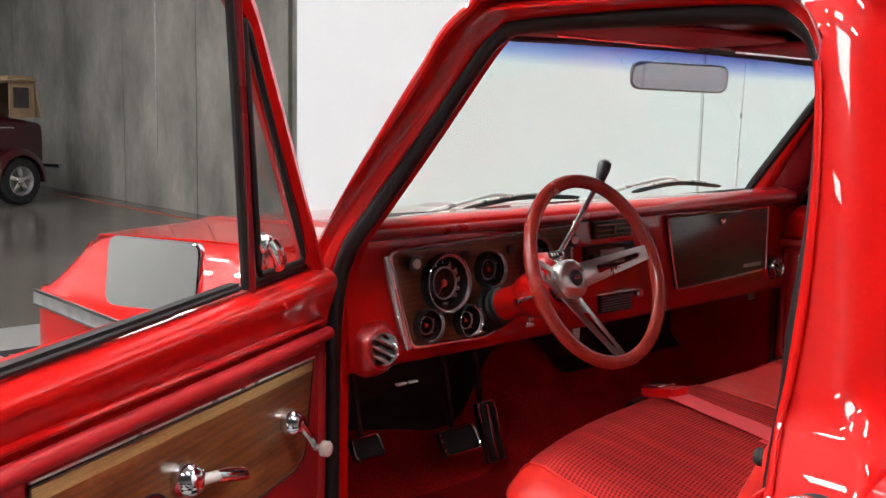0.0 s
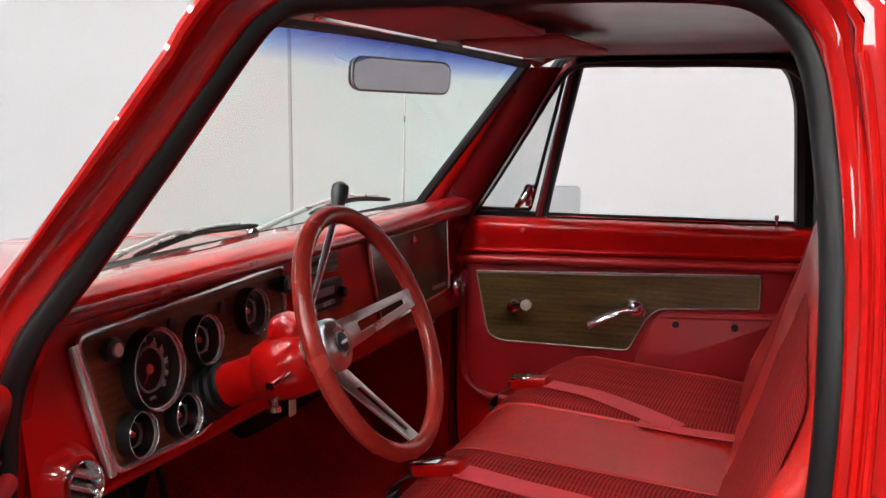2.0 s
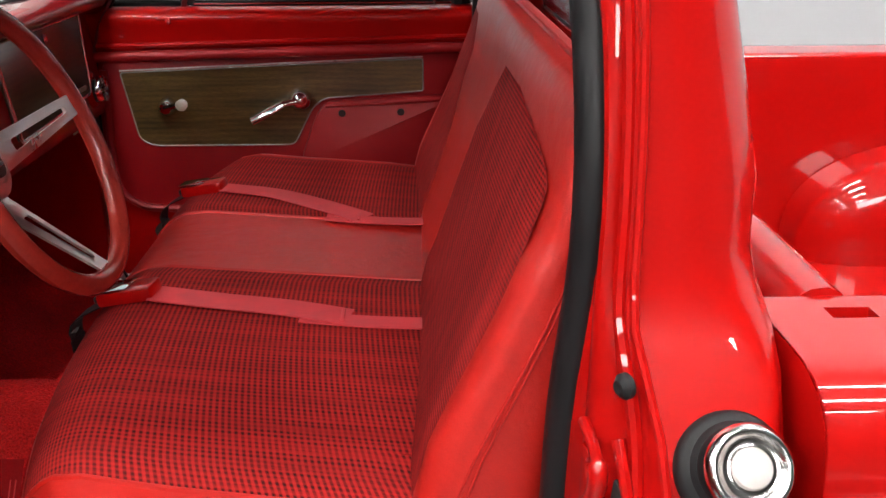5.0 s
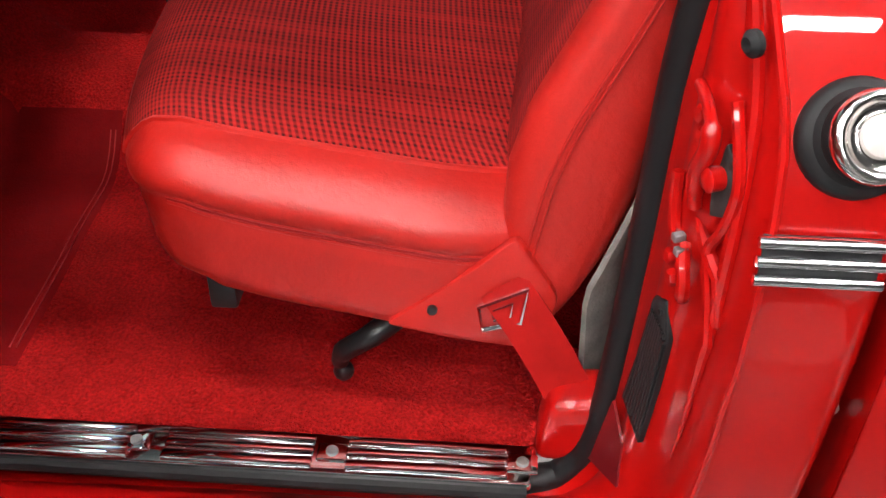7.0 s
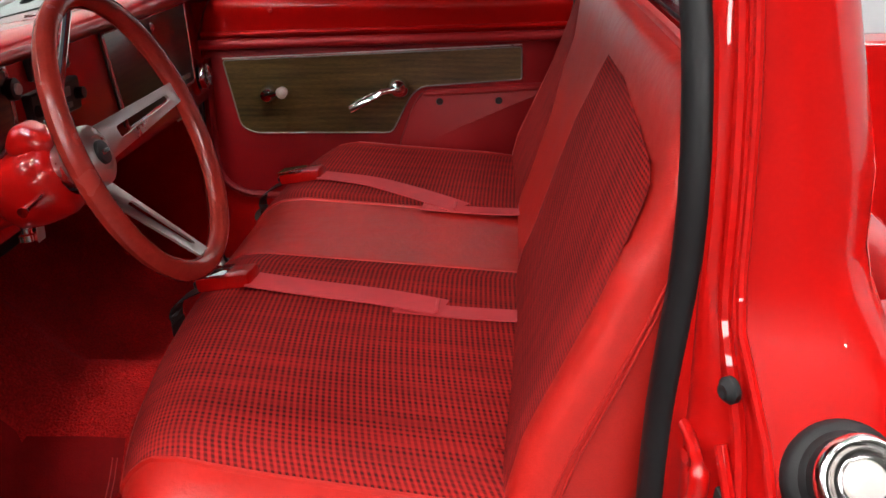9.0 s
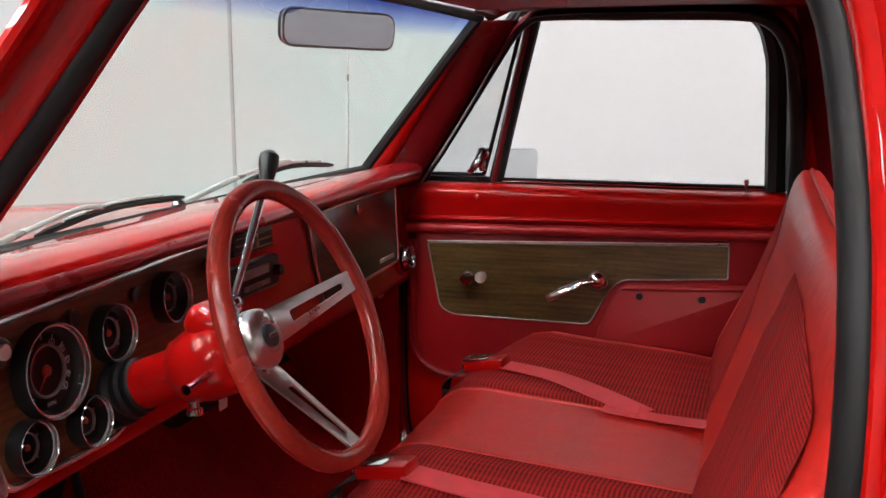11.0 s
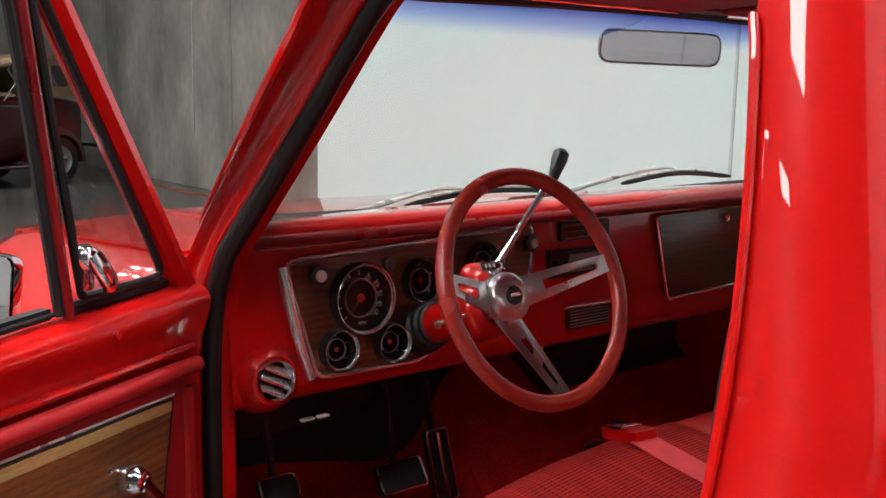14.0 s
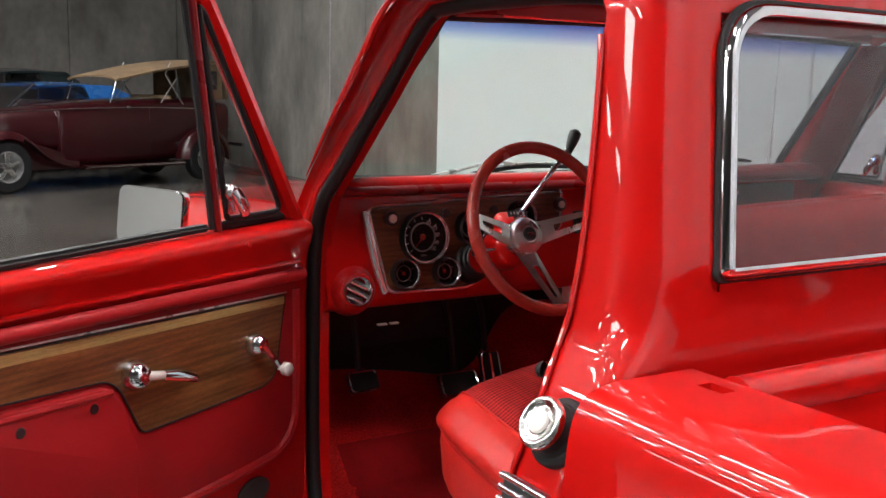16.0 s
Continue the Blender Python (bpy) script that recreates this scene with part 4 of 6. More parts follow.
# ---- bench seat ----
def seat_top(x, y):
    return 0.868 - ((0.040 + 0.075 * max(0.0, 0.02 - y)) if x < 0 else 0.010) * abs(x / 0.70) ** 3 - 0.075 * max(0.0, 0.06 - y) - 0.02 * max(0.0, (y - 0.02) / 0.08) ** 2


def cushion_fn(x, y, z):
    t = min(1.0, max(0.0, (z - 0.60) / 0.26))
    k = abs(x / 0.745)
    f = max(0.0, (y + 0.10) / 0.215)
    yy = y - 0.066 * k ** 3 * f
    bulge = -0.0045 * math.exp(-((t - 0.70) / 0.06) ** 2) + 0.005 * math.exp(-((t - 0.86) / 0.11) ** 2)
    if y > 0:
        yy += bulge - 0.014 * max(0.0, 1 - t / 0.66) ** 0.5
    xx = x
    if k > 0.7:
        w = (k - 0.7) / 0.3
        xx = x * (1 - w * (0.045 * max(0.0, (y + 0.02) / 0.135) ** 2 + 0.010 * (1 - t)) + w * bulge * 1.3)
    xx *= 1 - 0.035 * min(1.0, max(0.0, (-0.31 - y) / 0.09)) * (k > 0.8)
    low = 0.590 + 0.065 * max(0.0, min(1.0, (y + 0.28) / 0.34)) - 0.012 * k ** 4
    return Vector((xx, yy, low + (seat_top(x, y) - low) * t))


seat = part("bench_seat", box((-0.745, -0.44, 0.60), (0.745, 0.122, 0.86), 0.055, 5, cuts=(30, 10, 16), fn=cushion_fn), VINYL, truck, "red vinyl bench seat with woven cloth panels", sharp=75)


def seat_panel(x0, x1):
    def at(u, v):
        x = x0 + (x1 - x0) * u
        a = radians(80) * max(0.0, (v - 0.8) / 0.2)
        y = -0.385 + 0.452 * min(1.0, v / 0.8) + 0.055 * math.sin(a)
        e = min(1.0, min(u, 1 - u, (1 - v) * 0.6) * 14)
        p = cushion_fn(x, y, 0.86 - 0.055 * (1 - math.cos(a)))
        return p + Vector((0, math.sin(a), math.cos(a))) * (0.001 + 0.004 * e)

    return sheet(at, 60, 34)


for x0, x1 in ((-0.672, -0.105), (0.195, 0.672)):
    part("cushion_panel", seat_panel(x0, x1), CLOTH, seat, "woven red and black cloth panel", sharp=80)
    edge = [(-0.38 + 0.447 * k / 10, 0.86) for k in range(11)] + [(0.067 + 0.055 * math.sin(radians(a)), 0.805 + 0.055 * math.cos(radians(a))) for a in (20, 40, 60, 80)]
    for x in (x0, x1):
        part("welt", tube([cushion_fn(x, y, z) for y, z in edge], 0.0042, 6), VINYL, seat)
    part("welt", tube([cushion_fn(x0 + (x1 - x0) * k / 20, *edge[-1]) for k in range(21)], 0.0042, 6), VINYL, seat)
for zs in (0.775, 0.789):
    part("seam", tube([cushion_fn(-0.745, -0.38 + 0.44 * k / 14, zs) + Vector((0.001, 0, 0)) for k in range(15)], 0.0026, 6), VINYL, seat, "stitched side seam")
# darker tube puts in the shade of the stitched groove
part("seam_groove", tube([cushion_fn(-0.745, -0.38 + 0.44 * k / 14, 0.782) for k in range(15)], 0.0019, 6), VINYL_DARK, seat, "stitched groove between two folds, its shade painted dark")


def rest_fn(x, y, z):
    """y runs from 0 at the back to 0.15 at the front face."""
    f = interp(z, [(0.62, -0.360), (0.80, -0.372), (0.87, -0.390), (1.02, -0.455), (1.15, -0.503), (1.22, -0.519), (1.27, -0.530)])
    w = min(1.0, max(0.0, (z - 0.90) / 0.2))
    f += (1 - w) * (0.012 - 0.010 * (1 - abs(x / 0.735) ** 3)) + w * 0.022 * (1 - min(1.0, abs(x / 0.735)) ** 3)
    b_ = interp(z, [(0.58, -0.392), (0.62, -0.428), (0.66, -0.452), (0.70, -0.472), (0.77, -0.496), (0.84, -0.512), (0.95, -0.533), (1.1, -0.555), (1.27, -0.575)])
    edge = 1 - 0.05 * max(0.0, (z - 1.15) / 0.11) ** 2
    return Vector((x * edge, b_ + (f - b_) * y / 0.15, z - 0.014 * abs(x / 0.73) ** 4 * (z > 1.1)))


rest = part("backrest", box((-0.735, 0.0, 0.60), (0.735, 0.15, 1.262), 0.035, 4, cuts=(32, 2, 24), fn=rest_fn), VINYL, seat, "red vinyl backrest", sharp=75)


def rest_panel(sign):
    def at(u, v):
        z = 0.80 + 0.408 * v
        if sign < 0:
            xi, xo = interp(z, [(0.8, -0.075), (1.02, -0.10), (1.16, -0.19), (1.225, -0.290)]), interp(z, [(0.8, -0.672), (1.05, -0.690), (1.15, -0.688), (1.172, -0.660), (1.225, -0.315)])
        else:
            xi, xo = interp(z, [(0.8, 0.235), (1.02, 0.25), (1.16, 0.30), (1.225, 0.40)]), interp(z, [(0.8, 0.668), (1.05, 0.664), (1.14, 0.632), (1.225, 0.50)])
        x = xo + (xi - xo) * u
        p = rest_fn(x, 0.15, z)
        e = min(1.0, min(u, 1 - u, (1 - v) * 0.7) * 14)
        return Vector((x, p.y + 0.0005 + 0.0035 * e, z))

    return sheet(at, 50, 30)


part("top_piping", tube([rest_fn(-0.70 + 0.07 * k, 0.070, 1.262) + Vector((0, 0, 0.001)) for k in range(21)], 0.0045, 8), VINYL, seat, "raised piping along the top edge")
for sgn in (-1, 1):
    part("backrest_panel", rest_panel(sgn), CLOTH, seat, "woven red and black cloth panel", sharp=80)
for off in (0.0, 0.003):
    part("seam", tube([rest_fn(-0.737, 0.112 - off * 3 - 0.055 * (k / 12) ** 2, 0.70 + 0.44 * k / 12) + Vector((-0.001, 0, 0)) for k in range(13)], 0.0016, 6), VINYL, seat, "stitched side seam")
part("side_flap", plate(rounded([(-0.228, 0.613), (-0.268, 0.605), (-0.304, 0.597), (-0.388, 0.588), (-0.418, 0.622), (-0.425, 0.665), (-0.375, 0.745), (-0.33, 0.700), (-0.293, 0.668)], 0.012, 4), lambda a, b_, c: Vector((-0.735 - c, a, b_)), 0.010, 0.004), VINYL, seat)
part("snap", lathe([(0.006, 0), (0.006, 0.005), (0, 0.006)], 10, aim((-0.745, -0.284, 0.641), (-1, 0, 0))), PLASTIC, seat)
part("seat_foot", box((-0.70, -0.045, 0.585), (-0.62, -0.010, 0.64), 0.006, 2), PLASTIC, seat, "black seat bracket")
for x, y in ((-0.40, -0.32), (-0.40, 0.0), (0.40, -0.32), (0.40, 0.0)):
    part("seat_riser", box((x - 0.05, y - 0.05, 0.455), (x + 0.05, y + 0.04, 0.64), 0.006, 2), PLASTIC, seat, "black seat riser")
lv = part("adjust_lever", tube(smooth_line([(-0.58, -0.30, 0.585), (-0.66, -0.245, 0.568), (-0.69, -0.205, 0.548), (-0.693, -0.168, 0.520), (-0.69, -0.164, 0.500)], 4), [0.016] * 5 + [0.0155] * 4 + [0.014] * 4 + [0.011] * 4, 10), PLASTIC, seat, "black bent adjusting lever")
part("lever_ball", lathe([(0, -0.0135), (0.007, -0.012), (0.0115, -0.007), (0.0135, 0), (0.0115, 0.007), (0.007, 0.012), (0, 0.0135)], 18, Matrix.Translation((-0.690, -0.167, 0.486))), PLASTIC, seat, "glossy black ball")


def strap(pts, w, t=0.002, up=(0, 0, 1)):
    """A flat web along pts."""
    p = smooth_line(pts, 5)
    upv = Vector(up)
    bm = bmesh.new()
    rows = []
    for i, q in enumerate(p):
        d = (p[min(i + 1, len(p) - 1)] - p[max(i - 1, 0)]).normalized()
        side = d.cross(upv).normalized()
        nn = side.cross(d)
        rows.append([q + side * w / 2 + nn * t, q - side * w / 2 + nn * t, q - side * w / 2, q + side * w / 2])
    put_grid(bm, lambda u, v: rows[round(u * (len(rows) - 1))][round(v * 4) % 4], len(rows) - 1, 4, loop_v=True)
    return bm


def on_seat(x, y, h=0.008):
    return (x, y, seat_top(x, y) + h)


for xa, xb in ((-0.245, -0.285), (0.325, 0.185)):
    b1 = part("seat_belt", strap([on_seat(xa, 0.02, 0.012), on_seat(xa - 0.01, -0.08, 0.010), on_seat((xa + xb) / 2, -0.18, 0.010), on_seat(xb, -0.27, 0.010)], 0.056), BELT, truck, "folded pinkish-red lap belt lying on the seat")
    part("tail", strap([on_seat(xb, -0.20, 0.006), on_seat(xb - 0.005, -0.30, 0.007), on_seat(xb - 0.01, -0.39, 0.012)], 0.040), BELT, b1)
    part("stitch", box((-0.024, -0.003, 0), (0.024, 0.003, 0.003), 0.001, 1, Matrix.Translation(on_seat(xb, -0.262, 0.012))), BELT, b1)
    bu = Matrix.Translation(on_seat(xa + 0.008, 0.058, 0.010)) @ pose(0, 0, 0, -10, 0, -6)
    k_ = part("buckle", box((-0.026, -0.045, -0.008), (0.026, 0.040, 0.014), 0.006, 2, bu), RED, b1, "red and chrome buckle")
    part("plate", box((-0.024, -0.010, 0.013), (0.024, 0.044, 0.017), 0.003, 2, bu), CHROME, k_, "chrome release plate")
    part("slot", box((-0.020, 0.040, -0.002), (0.020, 0.046, 0.008), 0.002, 1, bu), PLASTIC, k_)
    part("web_end", strap([bu @ Vector((0, 0.03, -0.006)), bu @ Vector((0, 0.09, -0.03)), bu @ Vector((0, 0.10, -0.09))], 0.045), PLASTIC, b1)
sb = part("shoulder_belt", strap([(-0.750, -0.362, 0.682), (-0.757, -0.388, 0.645), (-0.764, -0.416, 0.600), (-0.771, -0.443, 0.550)], 0.056, 0.003, (1, 0.3, 0)), BELT_RED, truck, "red belt web running to its floor reel")
part("reel_cover", box((-0.806, -0.490, 0.462), (-0.735, -0.408, 0.565), 0.016, 3, cuts=(0, 3, 3), fn=lambda x, y, z: Vector((x + 0.03 * max(0.0, z - 0.50) * (x < -0.77), y - 0.10 * (z - 0.46) * (y > -0.45), z - 0.12 * (y + 0.49) * (z > 0.52)))), RED, sb, "glossy red reel cover")
part("anchor_tab", box((-0.800, -0.478, 0.452), (-0.742, -0.412, 0.470), 0.006, 2), IVORY, sb, "pale metal anchor tab")
for grow, r_ in ((1.0, 0.0035), (0.42, 0.0024)):
    cy, cz = -0.363, 0.650
    part("tongue", tube([(-0.757, cy + (y - cy) * grow, cz + (z - cz) * grow) for y, z in ((-0.336, 0.657), (-0.390, 0.684), (-0.384, 0.638), (-0.342, 0.624))], r_, 6, True), CHROME, sb, "chrome belt tongue")
part("floor_felt", sheet(lambda u, v: Vector((-0.735 + 0.10 * u + 0.008 * noise.noise((u * 6, v * 6, 1)), interp(0.48 + 0.38 * v, [(0.48, -0.47), (0.56, -0.462), (0.66, -0.458), (0.78, -0.497), (0.86, -0.52)]) - 0.10 * u, 0.48 + 0.38 * v)), 12, 14, 0.008), FELT, truck, "grey felt behind the seat")


def heel_at(u, v):
    p = floor_at((-0.685 + 0.545 * u + 0.80) / 1.6, (0.270 + 0.022 * u + (0.30 - 0.022 * u) * v + 0.60) / 1.37)
    return p + Vector((0, 0, 0.009 - 0.007 * (max(abs(2 * u - 1), abs(2 * v - 1)) > 0.96)))


pad_ = part("heel_pad", sheet(heel_at, 26, 20), HEEL, truck, "dark red heel pad on the carpet")
for off in (0.03, 0.06):
    part("pad_stitch", tube([heel_at(k / 20, off) + Vector((0, 0, 0.0005)) for k in range(1, 20)], 0.0011, 4), VINYL, pad_)

# ---- step plate of the sill ----
sill = part("sill_plate", box((-0.862, -0.405, 0.477), (-0.802, 0.40, 0.489), 0.004, 2), CHROME, truck, "polished chrome sill plate with raised ribs")
for x0, x1 in ((-0.857, -0.842), (-0.837, -0.825), (-0.819, -0.810)):
    for y0, y1 in ((0.060, 0.385), (-0.154, 0.022), (-0.378, -0.192)):
        part("rib", box((x0, y0, 0.487), (x1, y1, 0.494), 0.003, 2), CHROME, sill)
for y in (0.055, -0.175, -0.395):
    part("screw", lathe([(0.008, 0), (0.007, 0.004), (0, 0.005)], 12, Matrix.Translation((-0.832, y, 0.491))), STEEL_GREY, sill)
    part("clip", box((-0.846, y - 0.018, 0.486), (-0.818, y + 0.018, 0.492), 0.003, 2), CHROME, sill)
part("sill_rubber", tube([(-0.867, 0.40 - 0.8 * k / 8, 0.479) for k in range(9)], 0.0085, 8), RUBBER, truck, "black sill rubber")

# ---- striker, bumper and lining of the door post ----
part("post_bumper", lathe([(0.011, 0), (0.011, 0.005), (0.008, 0.008), (0.006, 0.010), (0.004, 0.010), (0, 0.007)], 18, aim((-0.905, -0.540, 1.050), (-0.45, 0.89, 0))), RUBBER, truck, "black rubber door bumper")


def on_post(s, z, h=0.0):
    """A place on the rear door post: s from the seal to the outer edge, h out of its face."""
    y0 = interp(z, [(0.45, -0.45), (0.51, -0.478), (0.62, -0.490), (0.80, -0.500), (1.0, -0.507), (1.13, -0.522)])
    return Vector((-0.812 - 0.16 * s - 0.351 * h, y0 - 0.06 * s + 0.936 * h, z))


POST_N = (-0.351, 0.936, 0)
# flat near-black plate paints the shade of the latch hole
part("post_recess", plate(rounded([(0.555, 0.962), (0.655, 0.952), (0.70, 0.930), (0.66, 0.900), (0.55, 0.890), (0.52, 0.915)], 0.010, 4), lambda a, b_, c: on_post(a, b_, 0.001 + c), 0.0045, 0.001), SHADE, truck, "dark plate for the shaded latch recess in the door post")
part("recess_lip", tube(smooth_line([on_post(s_, z, 0.006) for s_, z in ((0.56, 1.000), (0.66, 0.968), (0.73, 0.935), (0.70, 0.895), (0.62, 0.862), (0.72, 0.82), (0.80, 0.78))], 4), 0.0055, 8), RED, truck)
st = part("striker", tube(smooth_line([on_post(s_, z, h) for s_, z, h in ((0.22, 0.987, 0.004), (0.40, 0.984, 0.013), (0.52, 0.974, 0.019), (0.54, 0.956, 0.020), (0.48, 0.934, 0.018), (0.46, 0.914, 0.015), (0.45, 0.890, 0.010))], 4), [0.0055] * 8 + [0.0085] * 14 + [0.0065] * 3, 10), RED, truck, "red-painted door striker")
for s_, z, r_ in ((0.34, 0.969, 0.0095), (0.39, 0.953, 0.0085), (0.33, 0.822, 0.0085), (0.39, 0.804, 0.0085)):
    part("striker_bolt", lathe([(r_, 0), (r_, 0.008), (r_ * 0.75, 0.011), (0, 0.012)], 6, aim(on_post(s_, z, 0.003), POST_N)), RED, st, "red-painted bolt head")
part("roller", lathe([(0.010, 0), (0.011, 0.004), (0.011, 0.014), (0.007, 0.017), (0, 0.018)], 18, aim(on_post(0.57, 0.930, 0.004), POST_N)), RED, st)
part("latch_arm", tube(smooth_line([on_post(s_, z, 0.010) for s_, z in ((0.25, 0.905), (0.27, 0.885), (0.31, 0.858), (0.38, 0.842))], 4), 0.0058, 8), RED, st)
part("latch_catch", tube(smooth_line([on_post(s_, z, h) for s_, z, h in ((0.42, 0.846, 0.008), (0.50, 0.834, 0.014), (0.56, 0.820, 0.016), (0.555, 0.806, 0.014), (0.50, 0.794, 0.006))], 4), 0.0068, 8), RED, st)
for s_, z in ((0.41, 0.853), (0.455, 0.843)):
    part("latch_spring", box((-0.004, -0.004, 0.004), (0.004, 0.004, 0.016), 0.001, 1, aim(on_post(s_, z, 0.004), POST_N)), STEEL_GREY, st, "bare metal spring end")
part("post_crease", tube([on_post(0.43, 0.875, 0.002), on_post(0.58, 0.862, 0.005), on_post(0.74, 0.846, 0.004), on_post(0.80, 0.80, 0.001)], [0.003, 0.007, 0.007, 0.003], 8), RED, truck)
vent_flap = part("post_vent", plate(rounded([(0.26, 0.765), (0.38, 0.775), (0.49, 0.738), (0.49, 0.680), (0.47, 0.595), (0.18, 0.616), (0.23, 0.684)], 0.006, 3), lambda a, b_, c: on_post(a, b_, 0.002 + c), 0.007, 0.003), RUBBER, truck, "black rubber vent flap in the post")
for k in range(9):
    w = k / 8
    part("vent_rib", tube([on_post(0.22 + 0.24 * w, 0.622 - 0.012 * w, 0.010), on_post(0.26 + 0.20 * w, 0.690, 0.010), on_post(0.29 + 0.17 * w, 0.752 - 0.010 * w, 0.010)], 0.0016, 6), PLASTIC, vent_flap)
for s_, z in ((0.37, 0.760), (0.46, 0.735)):
    part("vent_pin", lathe([(0.004, 0), (0.004, 0.003), (0, 0.004)], 8, aim(on_post(s_, z, 0.009), POST_N)), RUBBER, vent_flap)
part("post_plate", plate(rounded([(0.09, 0.596), (0.31, 0.567), (0.40, 0.512), (0.06, 0.497)], 0.004, 2), lambda a, b_, c: on_post(a, b_, 0.004 + c), 0.003), DARK_RED, truck, "small dark plate on the post")

# ---- fuel filler, side moulding ----
fm = aim((-0.938, -0.621, 0.991), (-0.86, -0.06, 0.52))
fuel = part("fuel_cap", lathe([(0.0335, 0.026), (0.0368, 0.0272), (0.0388, 0.030), (0.0396, 0.034), (0.0392, 0.038), (0.0378, 0.0415), (0.0355, 0.0438), (0.0328, 0.0445), (0.0305, 0.0436), (0.0285, 0.0418), (0.0255, 0.0402), (0.0215, 0.0396), (0.0190, 0.0402), (0.018, 0.042), (0, 0.042)], 48, fm @ Matrix.Diagonal((0.9, 0.9, 1.0, 1.0))), POLISHED, truck, "chrome fuel cap in a black rubber collar")
part("collar", lathe([(0.045, -0.034), (0.0475, -0.004), (0.0465, 0.003), (0.043, 0.007), (0.038, 0.009), (0.036, 0.013), (0.034, 0.015), (0.034, 0.019), (0.031, 0.024), (0.030, 0.031)], 36, fm), RUBBER, fuel, "black rubber collar")
part("cap_disc", lathe([(0.0185, 0.040), (0.0183, 0.0435), (0.0165, 0.0455), (0.010, 0.0465), (0, 0.0468)], 32, fm @ Matrix.Diagonal((0.9, 0.9, 1.0, 1.0))), IVORY, fuel, "pale centre disc")


def moulding(y0, y1, x_in=0.0, z0=0.903):
    m_ = part("side_moulding", sheet(lambda u, v: Vector((skin(z0 + 0.040 * (v - 0.5)) - 0.004 - 0.003 * math.sin(math.pi * v), y0 - 0.006 + (y1 - y0 + 0.012) * u, z0 + 0.040 * (v - 0.5))), 2, 8, 0.003), PLASTIC, truck, "ribbed chrome side moulding with black grooves")
    for dz in (-0.016, 0.0, 0.016):
        part("rib", tube([(skin(z0 + dz) - 0.008 + x_in, y0 - 0.002, z0 + dz), (skin(z0 + dz) - 0.008 + x_in, y1 + 0.002, z0 + dz)], 0.0052, 10), CHROME, m_, "polished rib")


moulding(-0.552, -0.655)
moulding(-0.684, -2.45)

# ---- cargo bed ----
BED0 = -0.682


def bedside():
    prof = [(-0.755, 0.62), (-0.755, 1.017), (-0.757, 1.060), (-0.766, 1.0685), (-0.778, 1.070), (-0.842, 1.070), (-0.88, 1.070), (-0.912, 1.0685), (-0.944, 1.060), (-0.963, 1.040), (-0.973, 1.003), (-0.979, 0.923), (-0.982, 0.80), (-0.972, 0.65), (-0.955, 0.50), (-0.93, 0.40)]
    prof = [tuple(q.to_2d()) for q in smooth_line([(a, b_, 0) for a, b_ in prof], 3)]
    j0 = min(range(len(prof)), key=lambda k: abs(prof[k][0] + 0.790) + (prof[k][1] < 1.05))
    j1 = min(range(len(prof)), key=lambda k: abs(prof[k][0] + 0.830) + (prof[k][1] < 1.05))
    ys = [BED0, BED0 - 0.012, BED0 - 0.04, BED0 - 0.055, BED0 - 0.058, BED0 - 0.100, BED0 - 0.103, BED0 - 0.14, BED0 - 0.25] + [BED0 - 0.25 - 0.0824 * k for k in range(1, 21)]
    bm = bmesh.new()
    vs = [[bm.verts.new((x, y, max(z, 0.345 + math.sqrt(max(0.0, 0.43 ** 2 - (y + 1.72) ** 2))) if x < -0.92 and z < 0.9 and abs(y + 1.72) < 0.43 else z)) for x, z in prof] for y in ys]
    for i in range(len(ys) - 1):
        for j in range(len(prof) - 1):
            if not (i == 4 and j0 <= j < j1):
                bm.faces.new((vs[i][j], vs[i + 1][j], vs[i + 1][j + 1], vs[i][j + 1]))
    rim = [vs[4][j0]] + vs[5][j0:j1 + 1] + vs[4][j1:j0:-1]
    deep = [bm.verts.new(v.co - Vector((0, 0, 0.07))) for v in rim]
    for k in range(len(rim)):
        bm.faces.new((rim[k], rim[(k + 1) % len(rim)], deep[(k + 1) % len(rim)], deep[k]))
    bm.faces.new(deep)
    return bm


list(both("bed_side", bedside, RED, "glossy red bed side with a flat rail"))


def bed_end():
    prof = [(-0.760, 0.40), (-0.760, 1.040), (-0.80, 1.066), (-0.87, 1.068), (-0.912, 1.066), (-0.942, 1.056), (-0.960, 1.037), (-0.970, 1.000), (-0.977, 0.900), (-0.978, 0.75), (-0.95, 0.50), (-0.93, 0.40)]
    return plate(prof, lambda a, b_, c: Vector((a, BED0 - c, b_)), 0.010)


list(both("bed_front_post", bed_end, RED))


def wheel_house():
    """The rounded cover of a rear wheel inside the bed."""
    def at(u, v):
        t = math.pi * u
        round_ = math.sqrt(max(0.0, 1 - max(0.0, (v - 0.55) / 0.45) ** 2)) if v > 0.55 else 1.0
        reach = 0.50 + 0.50 * round_
        return Vector((-0.750 + 0.20 * v, -1.72 + 0.44 * reach * math.cos(t), 0.595 + 0.27 * reach * math.sin(t) ** 0.7))

    return sheet(at, 36, 16)


list(both("wheel_house", wheel_house, RED, "rounded red wheel house in the bed"))
part("bed_front_panel", sheet(lambda u, v: Vector((-0.76 + 1.52 * u, (BED0 - 0.075 + 0.035 * math.sin(v * math.pi * 3) * (v < 0.7)), 0.55 + 0.49 * v)), 8, 24, 0.006), RED, truck)
part("bed_front_rail", tube([(-0.762 + 0.127 * k, BED0 - 0.064, 1.044) for k in range(13)], 0.036, 12, flat=0.8), RED, truck)
part("bed_floor", box((-0.76, -2.58, 0.58), (0.76, BED0 - 0.05, 0.60)), RED, truck)
